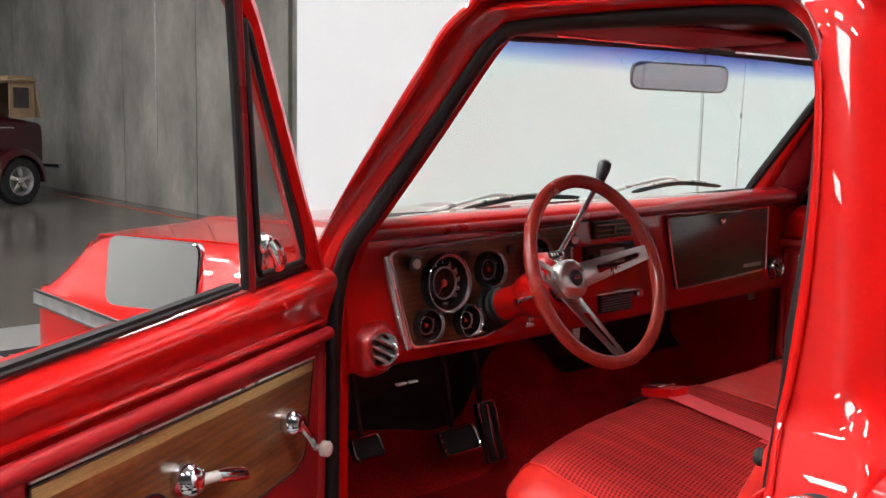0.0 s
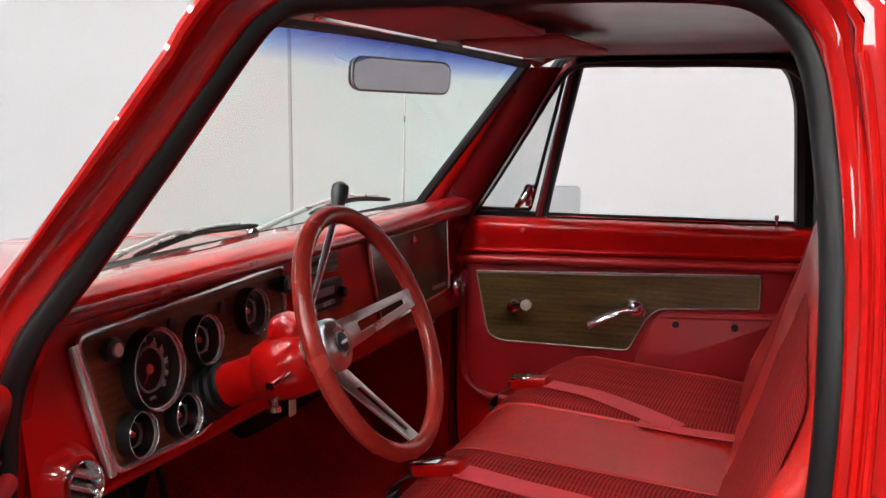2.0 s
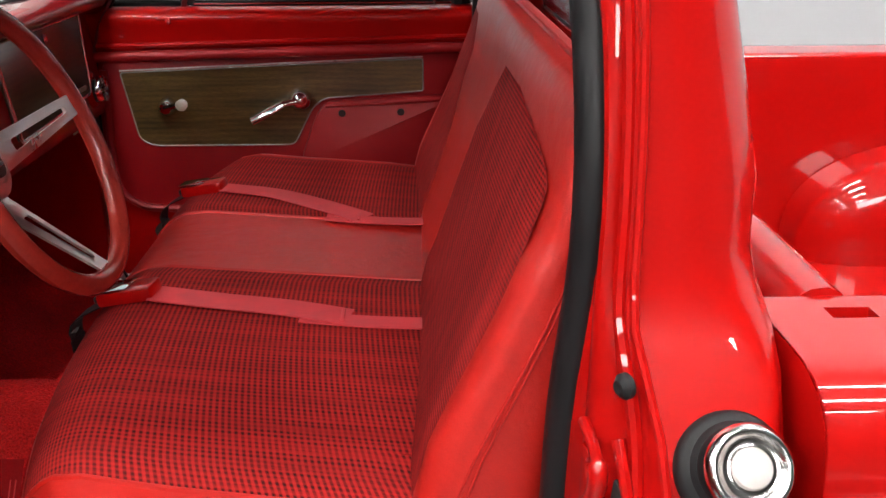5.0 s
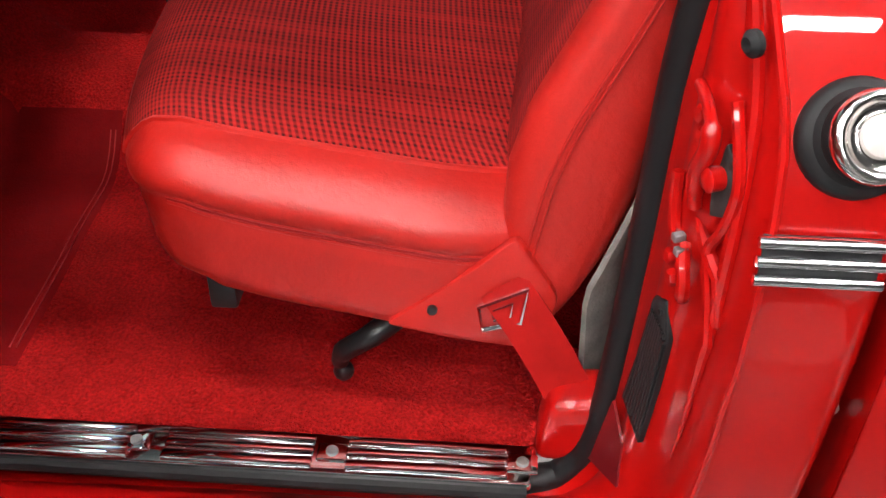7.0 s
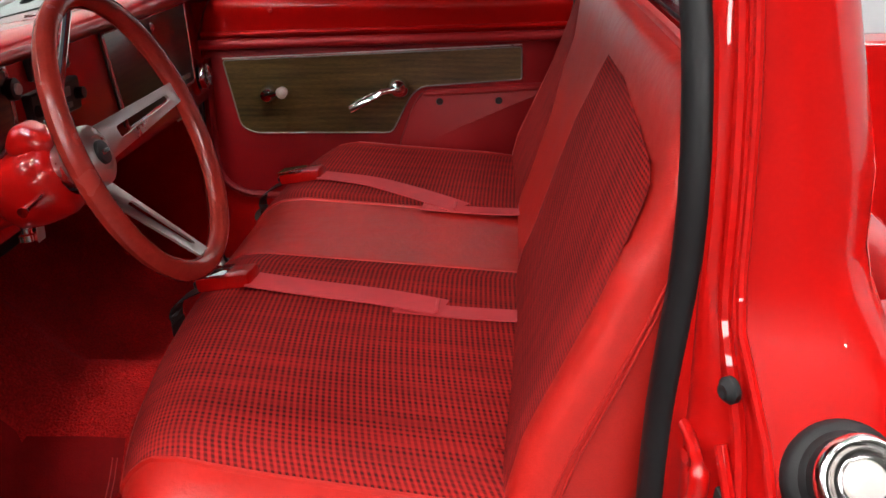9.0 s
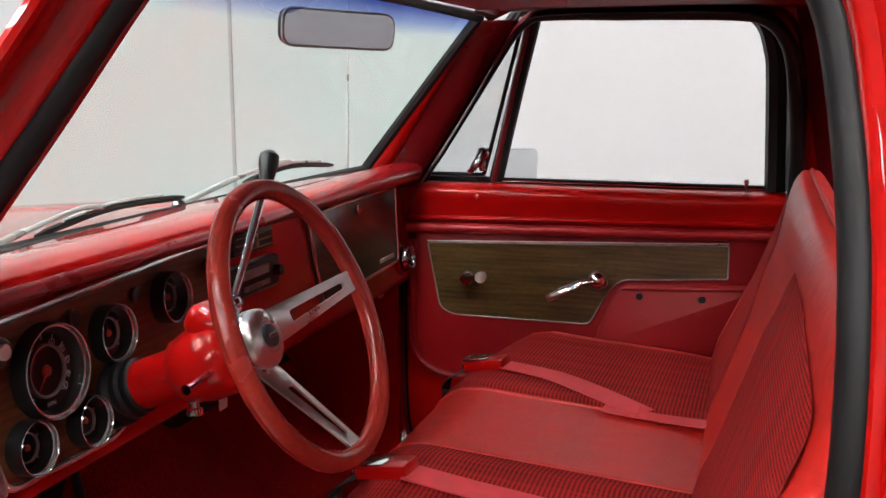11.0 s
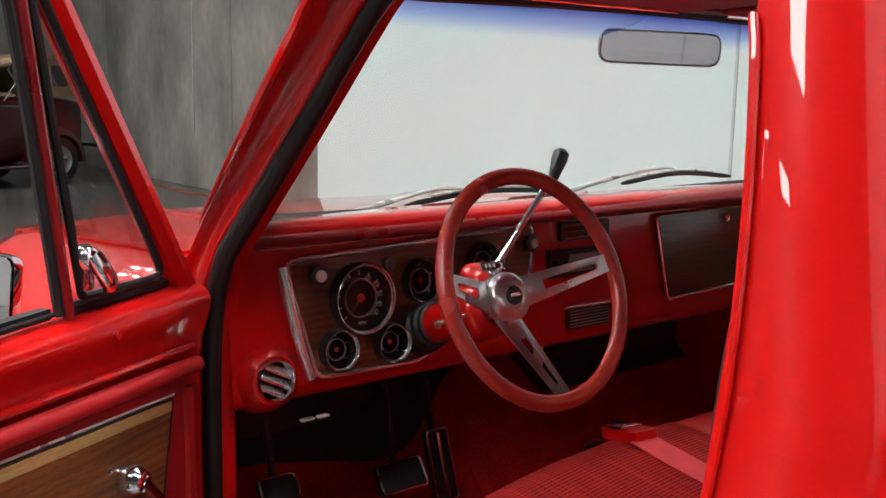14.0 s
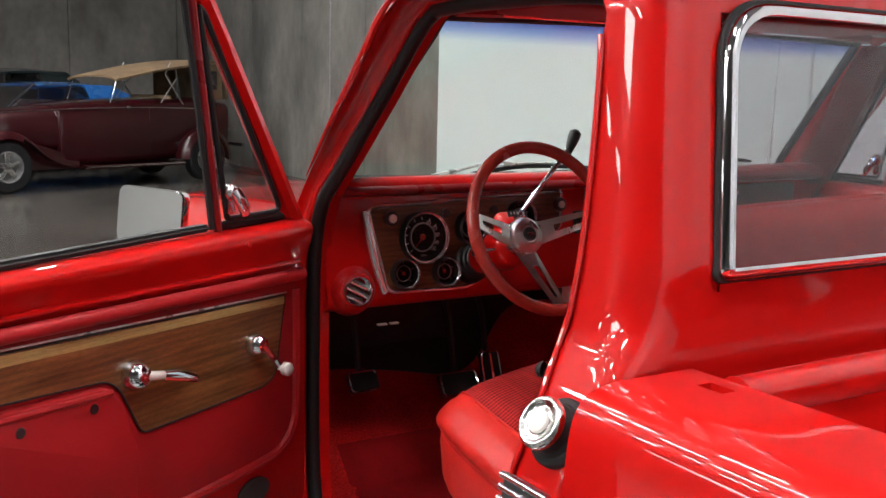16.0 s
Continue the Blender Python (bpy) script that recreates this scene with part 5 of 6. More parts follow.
for z in (0.86, 0.70):
    part("gap_bolt", lathe([(0.010, 0), (0.010, 0.006), (0, 0.008)], 10, aim((-0.925, -0.668, z), (-1, 0, 0))), STEEL_GREY, truck)
part("tailgate", box((-0.76, -2.60, 0.58), (0.76, -2.56, 1.03), 0.01), RED, truck)
# dark sheet added for the shade between cab and bed
part("cab_gap_shade", box((-0.90, -0.668, 0.45), (-0.76, -0.660, 0.98)), SHADE, truck)

# ---- hood, fenders, cowl ----
def hood_z(x, y):
    v = (y - 0.62) / 1.0
    return 1.172 - 0.070 * max(0, v) ** 1.25 - 0.028 * (x / 0.78) ** 2 - 0.10 * max(0.0, (v - 0.93) / 0.07) ** 2


part("hood", sheet(lambda u, v: Vector((-0.775 + 1.55 * u, 0.66 + 0.97 * v, hood_z(-0.775 + 1.55 * u, 0.66 + 0.97 * v) + 0.010 * math.exp(-((abs(2 * u - 1) - 0.55) / 0.05) ** 2))), 40, 24, 0.006), RED, truck)


def wheel_arch(y, yc):
    return 0.345 + math.sqrt(max(0.0, 0.43 ** 2 - (y - yc) ** 2)) if abs(y - yc) < 0.43 else 0.0


def fender():
    def at(u, v):
        y = 0.455 + 1.135 * u
        h = hood_z(0.78, max(0.62, y))
        prof = [(-0.780, h - 0.004), (-0.81, h - 0.010), (-0.855, h - 0.034), (-0.90, h - 0.072), (-0.935, h - 0.100), (-0.962, h - 0.118), (-0.984, 0.968), (-0.990, 0.93), (-0.990, 0.80), (-0.978, 0.62), (-0.955, 0.45)]
        a, b_ = prof[round(v * 10)]
        front = max(0.0, (u - 0.84) / 0.16) ** 2
        b_ = max(b_, wheel_arch(y, 1.10)) if a < -0.94 else b_
        return Vector((a + 0.15 * front * min(1.0, max(0.0, (-0.80 - a) / 0.15)), y, min(b_, 1.2) - 0.02 * front))

    return sheet(at, 44, 10, 0.005)


list(both("fender", fender, RED, "glossy red front fender"))
part("nose_panel", sheet(lambda u, v: Vector((-0.84 + 1.68 * u, 1.592 - 0.02 * v, 1.0 - 0.006 - 0.05 * (2 * u - 1) ** 4 - 0.5 * v)), 8, 6, 0.006), RED, truck)
for s_ in (-1, 1):
    fm_ = part("fender_moulding", box((-0.004, 0.47, -0.020), (0.004, 1.45, 0.020), 0.002, 1, Matrix.Translation((s_ * 0.992, 0, 0.945))), STEEL_GREY, truck, "dull grey and chrome fender moulding")
    for dz in (-0.017, 0.017):
        part("rib", tube([(s_ * 0.996, 0.47, 0.945 + dz), (s_ * 0.996, 1.45, 0.945 + dz)], 0.004, 6), CHROME, fm_)
part("cowl", sheet(lambda u, v: Vector((-0.775 + 1.55 * u, 0, 0)) + (lambda a: Vector((0, a.y - 0.012 + (0.66 - a.y + 0.012) * v, a.z - 0.012 - 0.012 * math.sin(math.pi * v) + (hood_z(-0.775 + 1.55 * u, 0.66) - 0.004 - a.z + 0.012) * v)))(base_line(max(-0.735, min(0.735, -0.775 + 1.55 * u)))), 30, 6, 0.004), RED, truck)
for arm, blade in (
    ([(-0.512, 0.596, 1.186), (-0.364, 0.580, 1.217), (-0.240, 0.566, 1.240), (-0.160, 0.578, 1.232)], [(-0.310, 0.592, 1.206), (-0.12, 0.590, 1.226), (0.117, 0.600, 1.216)]),
    ([(0.120, 0.612, 1.200), (0.260, 0.572, 1.236), (0.390, 0.530, 1.262), (0.455, 0.534, 1.256)], [(0.330, 0.588, 1.222), (0.504, 0.563, 1.242), (0.700, 0.545, 1.228)]),
):
    w = part("wiper", tube(smooth_line(arm, 4), [0.0055] * 5 + [0.0038] * 8, 6), BRIGHT, truck, "chrome wiper arm with a black blade")
    part("pivot", lathe([(0.015, 0), (0.014, 0.014), (0.008, 0.022), (0, 0.022)], 14, Matrix.Translation(Vector(arm[0]) - Vector((0, 0, 0.010)))), CHROME, w)
    part("blade", tube(smooth_line(blade, 5), [0.003] + [0.006] * 9 + [0.003], 6), RUBBER, w, "black rubber blade")
    part("blade_bridge", tube(smooth_line([Vector(q) + Vector((0, -0.002, 0.008)) for q in blade], 5)[2:9], 0.0030, 6), BRIGHT, w)
part("antenna", tube([(0.765, 0.535, 1.13), (0.765, 0.53, 1.40), (0.775, 0.53, 1.615)], [0.0035, 0.0026, 0.0018], 6), BRIGHT, truck, "thin chrome aerial")
part("antenna_base", lathe([(0.018, 0), (0.012, 0.02), (0.006, 0.03), (0, 0.03)], 12, Matrix.Translation((0.765, 0.535, 1.11))), CHROME, truck)

# ---- inside mirror ----
im = Matrix.Translation((-0.012, 0.215, 1.519)) @ pose(0, 0, 0, 0, 0, -25.7) @ pose(0, 0, 0, 4.5, 1.2, 0)
MO = rounded([(-0.119, -0.029), (0.119, -0.029), (0.119, 0.029), (-0.119, 0.029)], 0.022, 5)
inside = part("inside_mirror", plate(MO, lambda a, b_, c: im @ Vector((a, c, b_)), 0.013, 0.005), PLASTIC, truck, "oblong rear-view mirror in a dark frame")
part("mirror_face", plate([(a * 0.985, b_ * 0.945) for a, b_ in MO], lambda a, b_, c: im @ Vector((a, -0.002 - c, b_)), 0.002), MIRROR, inside, "mirror glass")
part("frame", tube([im @ Vector((a, -0.001, b_)) for a, b_ in MO], 0.0022, 6, True), STEEL_GREY, inside)
part("stalk", tube([im @ Vector((0, 0.010, 0.0)), im @ Vector((0, 0.022, 0.010)), im @ Vector((0, 0.045, 0.012))], 0.007, 8), PLASTIC, inside)


# ---- doors ----
def door(m, s_, zs, wood_mat, open_side):
    """A cab door in its own frame: a along the door from the hinge, n towards the seat, z up. s_ turns it for either side."""
    def P(u, n_, z):
        return Vector((s_ * u, n_, z + zs))

    belt = 1.148
    body = part("door", plate(rounded([(-0.030, 0.47), (0.905, 0.47), (0.915, belt - 0.014 * open_side), (-0.030, belt - 0.012)], [0.06, 0.06, 0.02, 0.02], 4), lambda a, b_, c: P(a, -0.105 + c, b_), 0.094, 0.008), RED, truck, "open glossy red cab door with walnut trim" if open_side else "closed red cab door with wood trim", m)

    # upper ledge and raised lip over the trim panel
    upper = [(-0.046, -0.02), (-0.038, -0.060), (-0.026, -0.075), (-0.012, -0.055), (0.0, 0.0), (0.008, 0.07), (0.012, 0.15), (0.012, 0.26), (0.008, 0.40), (0.003, 0.55), (-0.002, 0.72), (-0.006, 0.88), (-0.008, 1.05)]

    def upper_at(u, v):
        a = -0.025 + 0.935 * u
        n_, f_ = upper[round(v * (len(upper) - 1))]
        top, low = belt - 0.008 - 0.012 * u * open_side, 1.045 + 0.020 * a
        return P(a, n_, top + (low - top) * f_)

    part("upper_panel", sheet(upper_at, 16, len(upper) - 1), RED, body, sharp=70)
    part("lip", tube([P(u, 0.010, 1.032 + 0.020 * u) for u in (0.010, 0.2, 0.5, 0.8, 0.905)], 0.0125, 12), VINYL_DARK, body, "padded satin red roll")
    part("lip", tube([P(u, 0.000, 1.056 + 0.020 * u) for u in (0.010, 0.2, 0.5, 0.8, 0.905)], 0.006, 8), RED, body)
    # trim panel with rounded lower corners
    part("trim_panel", plate(rounded([(0.018, 0.655), (0.895, 0.655), (0.895, 1.045), (0.018, 1.020)], [0.09, 0.09, 0.01, 0.02], 6), lambda a, b_, c: P(a, -0.012 + c, b_), 0.012, 0.005), DOOR_TRIM, body)
    part("trim_roll", tube(smooth_line([P(0.022, 0.0, 1.00), P(0.022, 0.0, 0.80), P(0.030, 0.0, 0.71), P(0.075, 0.0, 0.665), P(0.16, 0.0, 0.652), P(0.5, 0.0, 0.645), P(0.88, 0.0, 0.64)], 5), 0.010, 8), DOOR_TRIM, body)
    W = rounded([(0.062, 0.994), (0.095, 0.830), (0.130, 0.814), (0.472, 0.814), (0.520, 0.905), (0.548, 0.928), (0.790, 0.944), (0.790, 1.022)], [0.008, 0.02, 0.02, 0.015, 0.03, 0.03, 0.006, 0.006], 4)
    wp = part("wood_panel", plate(W, lambda a, b_, c: P(a, c, b_), 0.004), wood_mat, body, "walnut-grain trim panel")
    part("beading", tube([P(a, 0.004, b_) for a, b_ in W], 0.0020, 6, True), PLASTIC if open_side else STEEL_GREY, wp, "thin beading round the wood")
    part("top_bead", tube([P(0.062, 0.006, 0.999), P(0.790, 0.006, 1.027)], 0.0019, 6), BRIGHT, wp, "thin bright bead")
    if open_side:
        part("pale_stripe", plate([(0.066, 0.976), (0.786, 1.000), (0.786, 1.018), (0.066, 0.991)], lambda a, b_, c: P(a, 0.004 + c, b_), 0.001), WOOD_LIGHT, wp, "pale wood stripe")
    # arm pad under the panel
    part("arm_pad", plate(rounded([(0.500, 0.690), (0.880, 0.690), (0.880, 0.938), (0.556, 0.922), (0.528, 0.890), (0.490, 0.790)], [0.02, 0.02, 0.01, 0.02, 0.02, 0.02], 4), lambda a, b_, c: P(a, c, b_), 0.020, 0.008), DOOR_TRIM, body)
    part("pad_edge", tube([P(0.552, 0.018, 0.912), P(0.70, 0.018, 0.918), P(0.878, 0.018, 0.928)], 0.006, 8), DOOR_TRIM, body)
    for u in (0.592, 0.735):
        part("screw_hole", lathe([(0.009, 0.0), (0.008, 0.002), (0, 0.0015)], 12, aim(P(u, 0.020, 0.888 + 0.01 * u), (0, 1, 0))), PLASTIC, body)
    # no hole is cut; a near-black oval paints the shade inside it
    part("lower_hole", plate([(0.05 * math.cos(a) + 0.155, 0.030 * math.sin(a) + 0.590) for a in (2 * math.pi * k / 20 for k in range(20))], lambda a, b_, c: P(a, -0.010 + c, b_), 0.004), SHADE, body, "dark plate for a shaded oval opening")
    # winder and handle
    cr = part("window_crank", lathe([(0.023, 0), (0.024, 0.010), (0.019, 0.022), (0.014, 0.030), (0, 0.034)], 20, aim(P(0.170, 0.004, 0.912), (0, 1, 0))), CHROME, body, "chrome window crank with a pale knob")
    kx = 0.128 if open_side else 0.215
    kz = 0.858 if open_side else 0.925
    part("arm", tube([P(0.170, 0.030, 0.912), P((0.17 + kx) / 2, 0.038, (0.912 + kz) / 2), P(kx, 0.040, kz)], [0.009, 0.007, 0.006], 8), CHROME, cr)
    part("crank_knob", lathe([(0.006, 0), (0.007, 0.010), (0.014, 0.014), (0.014, 0.026), (0.010, 0.030), (0, 0.031)], 18, aim(P(kx, 0.038, kz), (0, 1, 0))), IVORY, cr, "pale round knob")
    hd = part("door_handle", lathe([(0.027, 0), (0.028, 0.010), (0.021, 0.024), (0.015, 0.032), (0, 0.036)], 20, aim(P(0.492, 0.004, 0.926), (0, 1, 0))), CHROME, body, "chrome inside door handle")
    ex, ez = (0.372, 0.898) if open_side else (0.375, 0.880)
    part("neck", tube([P(0.485, 0.030, 0.925), P(0.45, 0.036, 0.920)], [0.009, 0.008], 10), IVORY if open_side else CHROME, hd)
    part("paddle", tube([P(0.452, 0.036, 0.920), P(0.42, 0.038, (0.92 + ez) / 2 + 0.004), P(ex, 0.036, ez)], [0.010, 0.014, 0.013], 12, flat=0.5), CHROME, hd, "red-reflecting chrome paddle")
    part("lock_button", lathe([(0.004, 0), (0.004, 0.014), (0.006, 0.018), (0.005, 0.026), (0, 0.027)], 10, Matrix.Translation(P(0.82, -0.02, belt))), CHROME, body)
    part("ledge_bolt", lathe([(0.007, 0), (0.006, 0.005), (0, 0.006)], 10, aim(P(0.190, 0.012, 1.115), (0, 1, 0.2))), RED, body)
    # window strips and frames
    vb, vt = (0.226, 0.336) if open_side else (0.215, 0.325)
    part("window_strip", box((0, 0, 0), (1, 1, 1), fn=lambda x, y, z: P(vb + 0.025 + (0.875 - vb) * x, -0.054 + 0.016 * y, belt - 0.004 + 0.014 * z + -0.012 * x * open_side)), RUBBER, body, "black window strip")
    part("strip_bead", tube([P(vb + 0.03, -0.030, belt + 0.004), P(0.90, -0.030, belt + 0.004 - 0.012 * open_side)], 0.0035, 6), CHROME if not open_side else RUBBER, body)
    front = [(-0.022, 1.140), (0.03, 1.215), (0.165, 1.405), (0.262, 1.54), (0.295, 1.58), (0.34, 1.605), (0.48, 1.616), (0.80, 1.612), (0.865, 1.585), (0.893, 1.53), (0.905, 1.40), (0.915, 1.150)]
    if not open_side:
        front = [(-0.022, 1.140), (0.03, 1.215), (0.165, 1.405), (0.248, 1.525), (0.278, 1.556), (0.33, 1.567), (0.48, 1.568), (0.70, 1.576), (0.782, 1.565), (0.834, 1.526), (0.856, 1.465), (0.864, 1.40), (0.874, 1.15)]
    part("window_frame", tube(smooth_line([P(u + 0.012, -0.030 + 0.07 * max(0, z - 1.15), z) for u, z in front], 3), 0.022 if open_side else [0.014] * 13 + [0.018, 0.022, 0.026] + [0.028] * 21, 8, flat=0.9), RED if open_side else SEAL, body, "red window frame" if open_side else "black rubber-lined window frame")
    lean = lambda u, z, d=0.0: P(u, -0.036 + 0.085 * max(0, z - 1.15) + d, z)
    VENT = [(0.030, 1.158), (vb, 1.158), (vt, 1.575), (min(0.312, vt - 0.01), 1.568)]
    vent = part("vent_window", plate(VENT, lambda a, b_, c: lean(a, b_, -0.002 + c), 0.004), CLEAR, body, "triangular vent window glass")
    vent.visible_shadow = False
    part("vent_seal", tube([lean(*q) for q in rounded([(0.008, 1.152), (vb + 0.003, 1.152), (vt + 0.002, 1.59), (0.300, 1.575)], [0.03, 0.004, 0.004, 0.01], 4)], 0.0095 if open_side else 0.0085, 8, True), SEAL, vent, "black rubber vent seal")
    part("vent_frame", tube([lean(*q, 0.012) for q in rounded([(0.040, 1.166), (vb - 0.015, 1.166), (vt - 0.018, 1.56), (vt - 0.032, 1.55)], [0.03, 0.008, 0.004, 0.01], 4)], 0.006 if open_side else 0.005, 8, True), SEAL, vent, "black rubber inner seal")
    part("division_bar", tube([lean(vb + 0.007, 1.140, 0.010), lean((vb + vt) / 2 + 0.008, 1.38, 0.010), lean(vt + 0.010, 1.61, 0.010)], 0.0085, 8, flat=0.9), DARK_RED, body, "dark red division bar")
    part("run_channel", tube([lean(vb + 0.021, 1.150, 0.008), lean((vb + vt) / 2 + 0.022, 1.38, 0.008), lean(vt + 0.024, 1.60, 0.008)], 0.0068 if open_side else 0.0105, 6), RUBBER, body)
    la = part("vent_latch", lathe([(0.018, 0), (0.0185, 0.006), (0.016, 0.013), (0.011, 0.019), (0.005, 0.022), (0, 0.0225)], 20, aim(lean(vb - 0.016, 1.218, 0.010), (0, 1, 0.15))), CHROME, body, "chrome vent latch")
    part("latch_lever", tube(smooth_line([lean(vb - 0.016, 1.222, 0.026), lean(vb - 0.022, 1.205, 0.036), lean(vb - 0.034, 1.187, 0.038), lean(vb - 0.046, 1.176, 0.030)], 4), [0.013] * 5 + [0.012] * 4 + [0.010] * 4, 10, flat=0.8), CHROME, la)
    part("latch_foot", box((-0.010, -0.006, -0.030), (0.010, 0.008, 0.0), 0.004, 2, Matrix.Translation(lean(vb - 0.016, 1.205, 0.014))), CHROME, la)
    return body


A60 = radians(60)
DRV = Matrix(((-math.sin(A60), math.cos(A60), 0, -0.870), (-math.cos(A60), -math.sin(A60), 0, 0.360), (0, 0, 1, 0), (0, 0, 0, 1)))
PAS = Matrix(((0, -1, 0, 0.812), (1, 0, 0, 0.400), (0, 0, 1, 0), (0, 0, 0, 1)))
door(DRV, 1, 0.0, WOOD, True)
door(PAS, -1, 0.036, WOOD_DIM, False)


# outside mirrors
def outside_mirror(tl, tr, tip, foot, h=0.118):
    tl, tr = Vector(tl), Vector(tr)
    ex = (tr - tl).normalized()
    w = (tr - tl).length
    ez = Vector((0, 0, 1)) - ex * ex.z
    ez.normalize()
    nn = ex.cross(ez)
    nn, ez = nn * math.cos(tip) + ez * math.sin(tip), ez * math.cos(tip) - nn * math.sin(tip)
    c = (tl + tr) / 2 - ez * h / 2
    m = Matrix((( *[ex.x, -nn.x, ez.x], c.x), (*[ex.y, -nn.y, ez.y], c.y), (*[ex.z, -nn.z, ez.z], c.z), (0, 0, 0, 1)))
    out = rounded([(-w / 2, -h / 2), (w / 2, -h / 2), (w / 2, h / 2), (-w / 2, h / 2)], 0.020, 5)
    mi = part("outside_mirror", plate(out, lambda a, b_, c_: m @ Vector((a, c_, b_)), 0.020, 0.008), CHROME, truck, "square chrome door mirror")
    part("mirror_face", plate([(a * 0.97, b_ * 0.96) for a, b_ in out], lambda a, b_, c_: m @ Vector((a, -0.002 - c_, b_)), 0.002), MIRROR, mi, "mirror glass")
    part("bracket", tube(smooth_line([m @ Vector((0, 0.02, -0.02)), m @ Vector((0.0, 0.05, -0.06)), foot], 5), 0.007, 8), CHROME, mi)


outside_mirror((-1.205, 0.520, 1.216), (-1.117, 0.365, 1.212), 0.11, DRV @ Vector((0.16, -0.10, 1.10)))
outside_mirror((0.945, 0.190, 1.258), (1.058, 0.114, 1.253), 0, PAS @ Vector((-0.22, -0.09, 1.12)))


# ---- sun visors ----
for x0, x1 in ((-0.55, -0.06), (0.04, 0.49)):
    v_ = part("sun_visor", box((x0, -0.065, 1.576), (x1, 0.125, 1.588), 0.006, 2, cuts=(4, 3, 0), fn=lambda x, y, z: Vector((x, y, z + 0.03 * (0.135 - y)))), VISOR, truck, "dull red sun visor folded up")
    part("hinge_rod", tube([(x0 + 0.02, 0.128, 1.577), (x1 - 0.02, 0.128, 1.577)], 0.005, 8), CHROME, v_)

# ---- wheels of the truck ----
def road_wheel(x, y, r=0.345, w=0.22):
    s_ = -1 if x < 0 else 1
    m = aim((x, y, r), (s_, 0, 0))
    ty = part("wheel", lathe([(r * 0.62, -w / 2), (r * 0.93, -w / 2), (r, -w * 0.38), (r, w * 0.38), (r * 0.93, w / 2), (r * 0.62, w / 2), (r * 0.60, w * 0.3)], 40, m), RUBBER, truck, "black tyre on a bright rim")
    part("rim", lathe([(r * 0.62, w * 0.42), (r * 0.58, w * 0.30), (r * 0.30, w * 0.28), (r * 0.28, w * 0.40), (0, w * 0.42)], 32, m), CHROME, ty, "chrome rim")


for x in (-0.80, 0.80):
    for y in (1.10, -1.72):
        road_wheel(x, y)

# ---- figures on the speedometer ----
for word, ang, rr in (("60", 62, 0.036), ("70", 30, 0.038), ("80", 4, 0.039), ("90", -22, 0.039), ("100", -47, 0.038)):
    a = radians(ang)
    part("figure", text_bm(word, 0.0130, SM @ pose(rr * math.cos(a), rr * math.sin(a), 0.0034)), INK, speedo, "white figures " + word)
part("figure", text_bm("MPH", 0.008, SM @ pose(0.002, -0.043, 0.0034)), INK, speedo, "white letters MPH")


# ---- parked cars at the far end of the hall ----
MAROON = surface("maroon_paint", (0.030, 0.0016, 0.0036), 0.40, vary=0.1, scale=2.0, spec=0.2, coat=0.8, rough_vary=0.08)
BLUE = surface("blue_paint", (0.02, 0.17, 0.55), 0.28, vary=0.08, scale=2.0, coat=0.9)
BLACKCAR = surface("dark_green_paint", (0.018, 0.030, 0.032), 0.28, vary=0.1, scale=2.0, coat=0.9)
CANVAS = surface("tan_canvas", (0.23, 0.155, 0.088), 0.9, vary=0.15, scale=6.0, fine=200.0, relief=0.3)
TAN = surface("tan_leather", (0.34, 0.24, 0.15), 0.6, vary=0.15, scale=8.0)


def car_frame(x, y, heading):
    """Forward along the heading, the car's left to the left of it."""
    f = Vector((math.cos(heading), math.sin(heading), 0))
    return Matrix(((f.x, -f.y, 0, x), (f.y, f.x, 0, y), (0, 0, 1, 0), (0, 0, 0, 1)))


def car_wheel(car, a, side, r=0.33, half=0.70):
    m = aim((a, side * half, r), (0, side, 0))
    t_ = part("wheel", lathe([(r * 0.60, -0.10), (r * 0.92, -0.10), (r, -0.07), (r, 0.07), (r * 0.92, 0.10), (r * 0.62, 0.10), (r * 0.60, 0.06)], 32, m), RUBBER, car, "black tyre with a bright five-spoke rim")
    part("rim_lip", lathe([(r * 0.62, 0.095), (r * 0.58, 0.10), (r * 0.54, 0.05), (r * 0.50, 0.0), (0.0, 0.0)], 32, m), STEEL_GREY, t_)
    for k in range(5):
        q = m @ Matrix.Rotation(2 * math.pi * k / 5, 4, "Z")
        part("spoke", box((-0.035, 0.03, 0.03), (0.035, r * 0.56, 0.075), 0.012, 2, q), CHROME, t_, "polished spoke")
    part("cap", lathe([(0.055, 0.05), (0.05, 0.09), (0, 0.10)], 16, m), CHROME, t_)


def loft(sections, n=18, square=4.0):
    """Sections (a, half width, low, high) with rounded shoulders, closed at both ends."""
    bm = bmesh.new()
    rings = []
    for a, w, lo, hi in sections:
        ring = []
        for k in range(n):
            t = 2 * math.pi * k / n
            cx, cz = math.cos(t), math.sin(t)
            sx = math.copysign(abs(cx) ** (2 / square), cx)
            sz = math.copysign(abs(cz) ** (2 / square), cz)
            ring.append(bm.verts.new((a, w * sx, (lo + hi) / 2 + (hi - lo) / 2 * sz)))
        rings.append(ring)
    for r1, r2 in zip(rings, rings[1:]):
        for k in range(n):
            bm.faces.new((r1[k], r1[(k + 1) % n], r2[(k + 1) % n], r2[k]))
    bm.faces.new(rings[0]), bm.faces.new(rings[-1])
    return bm


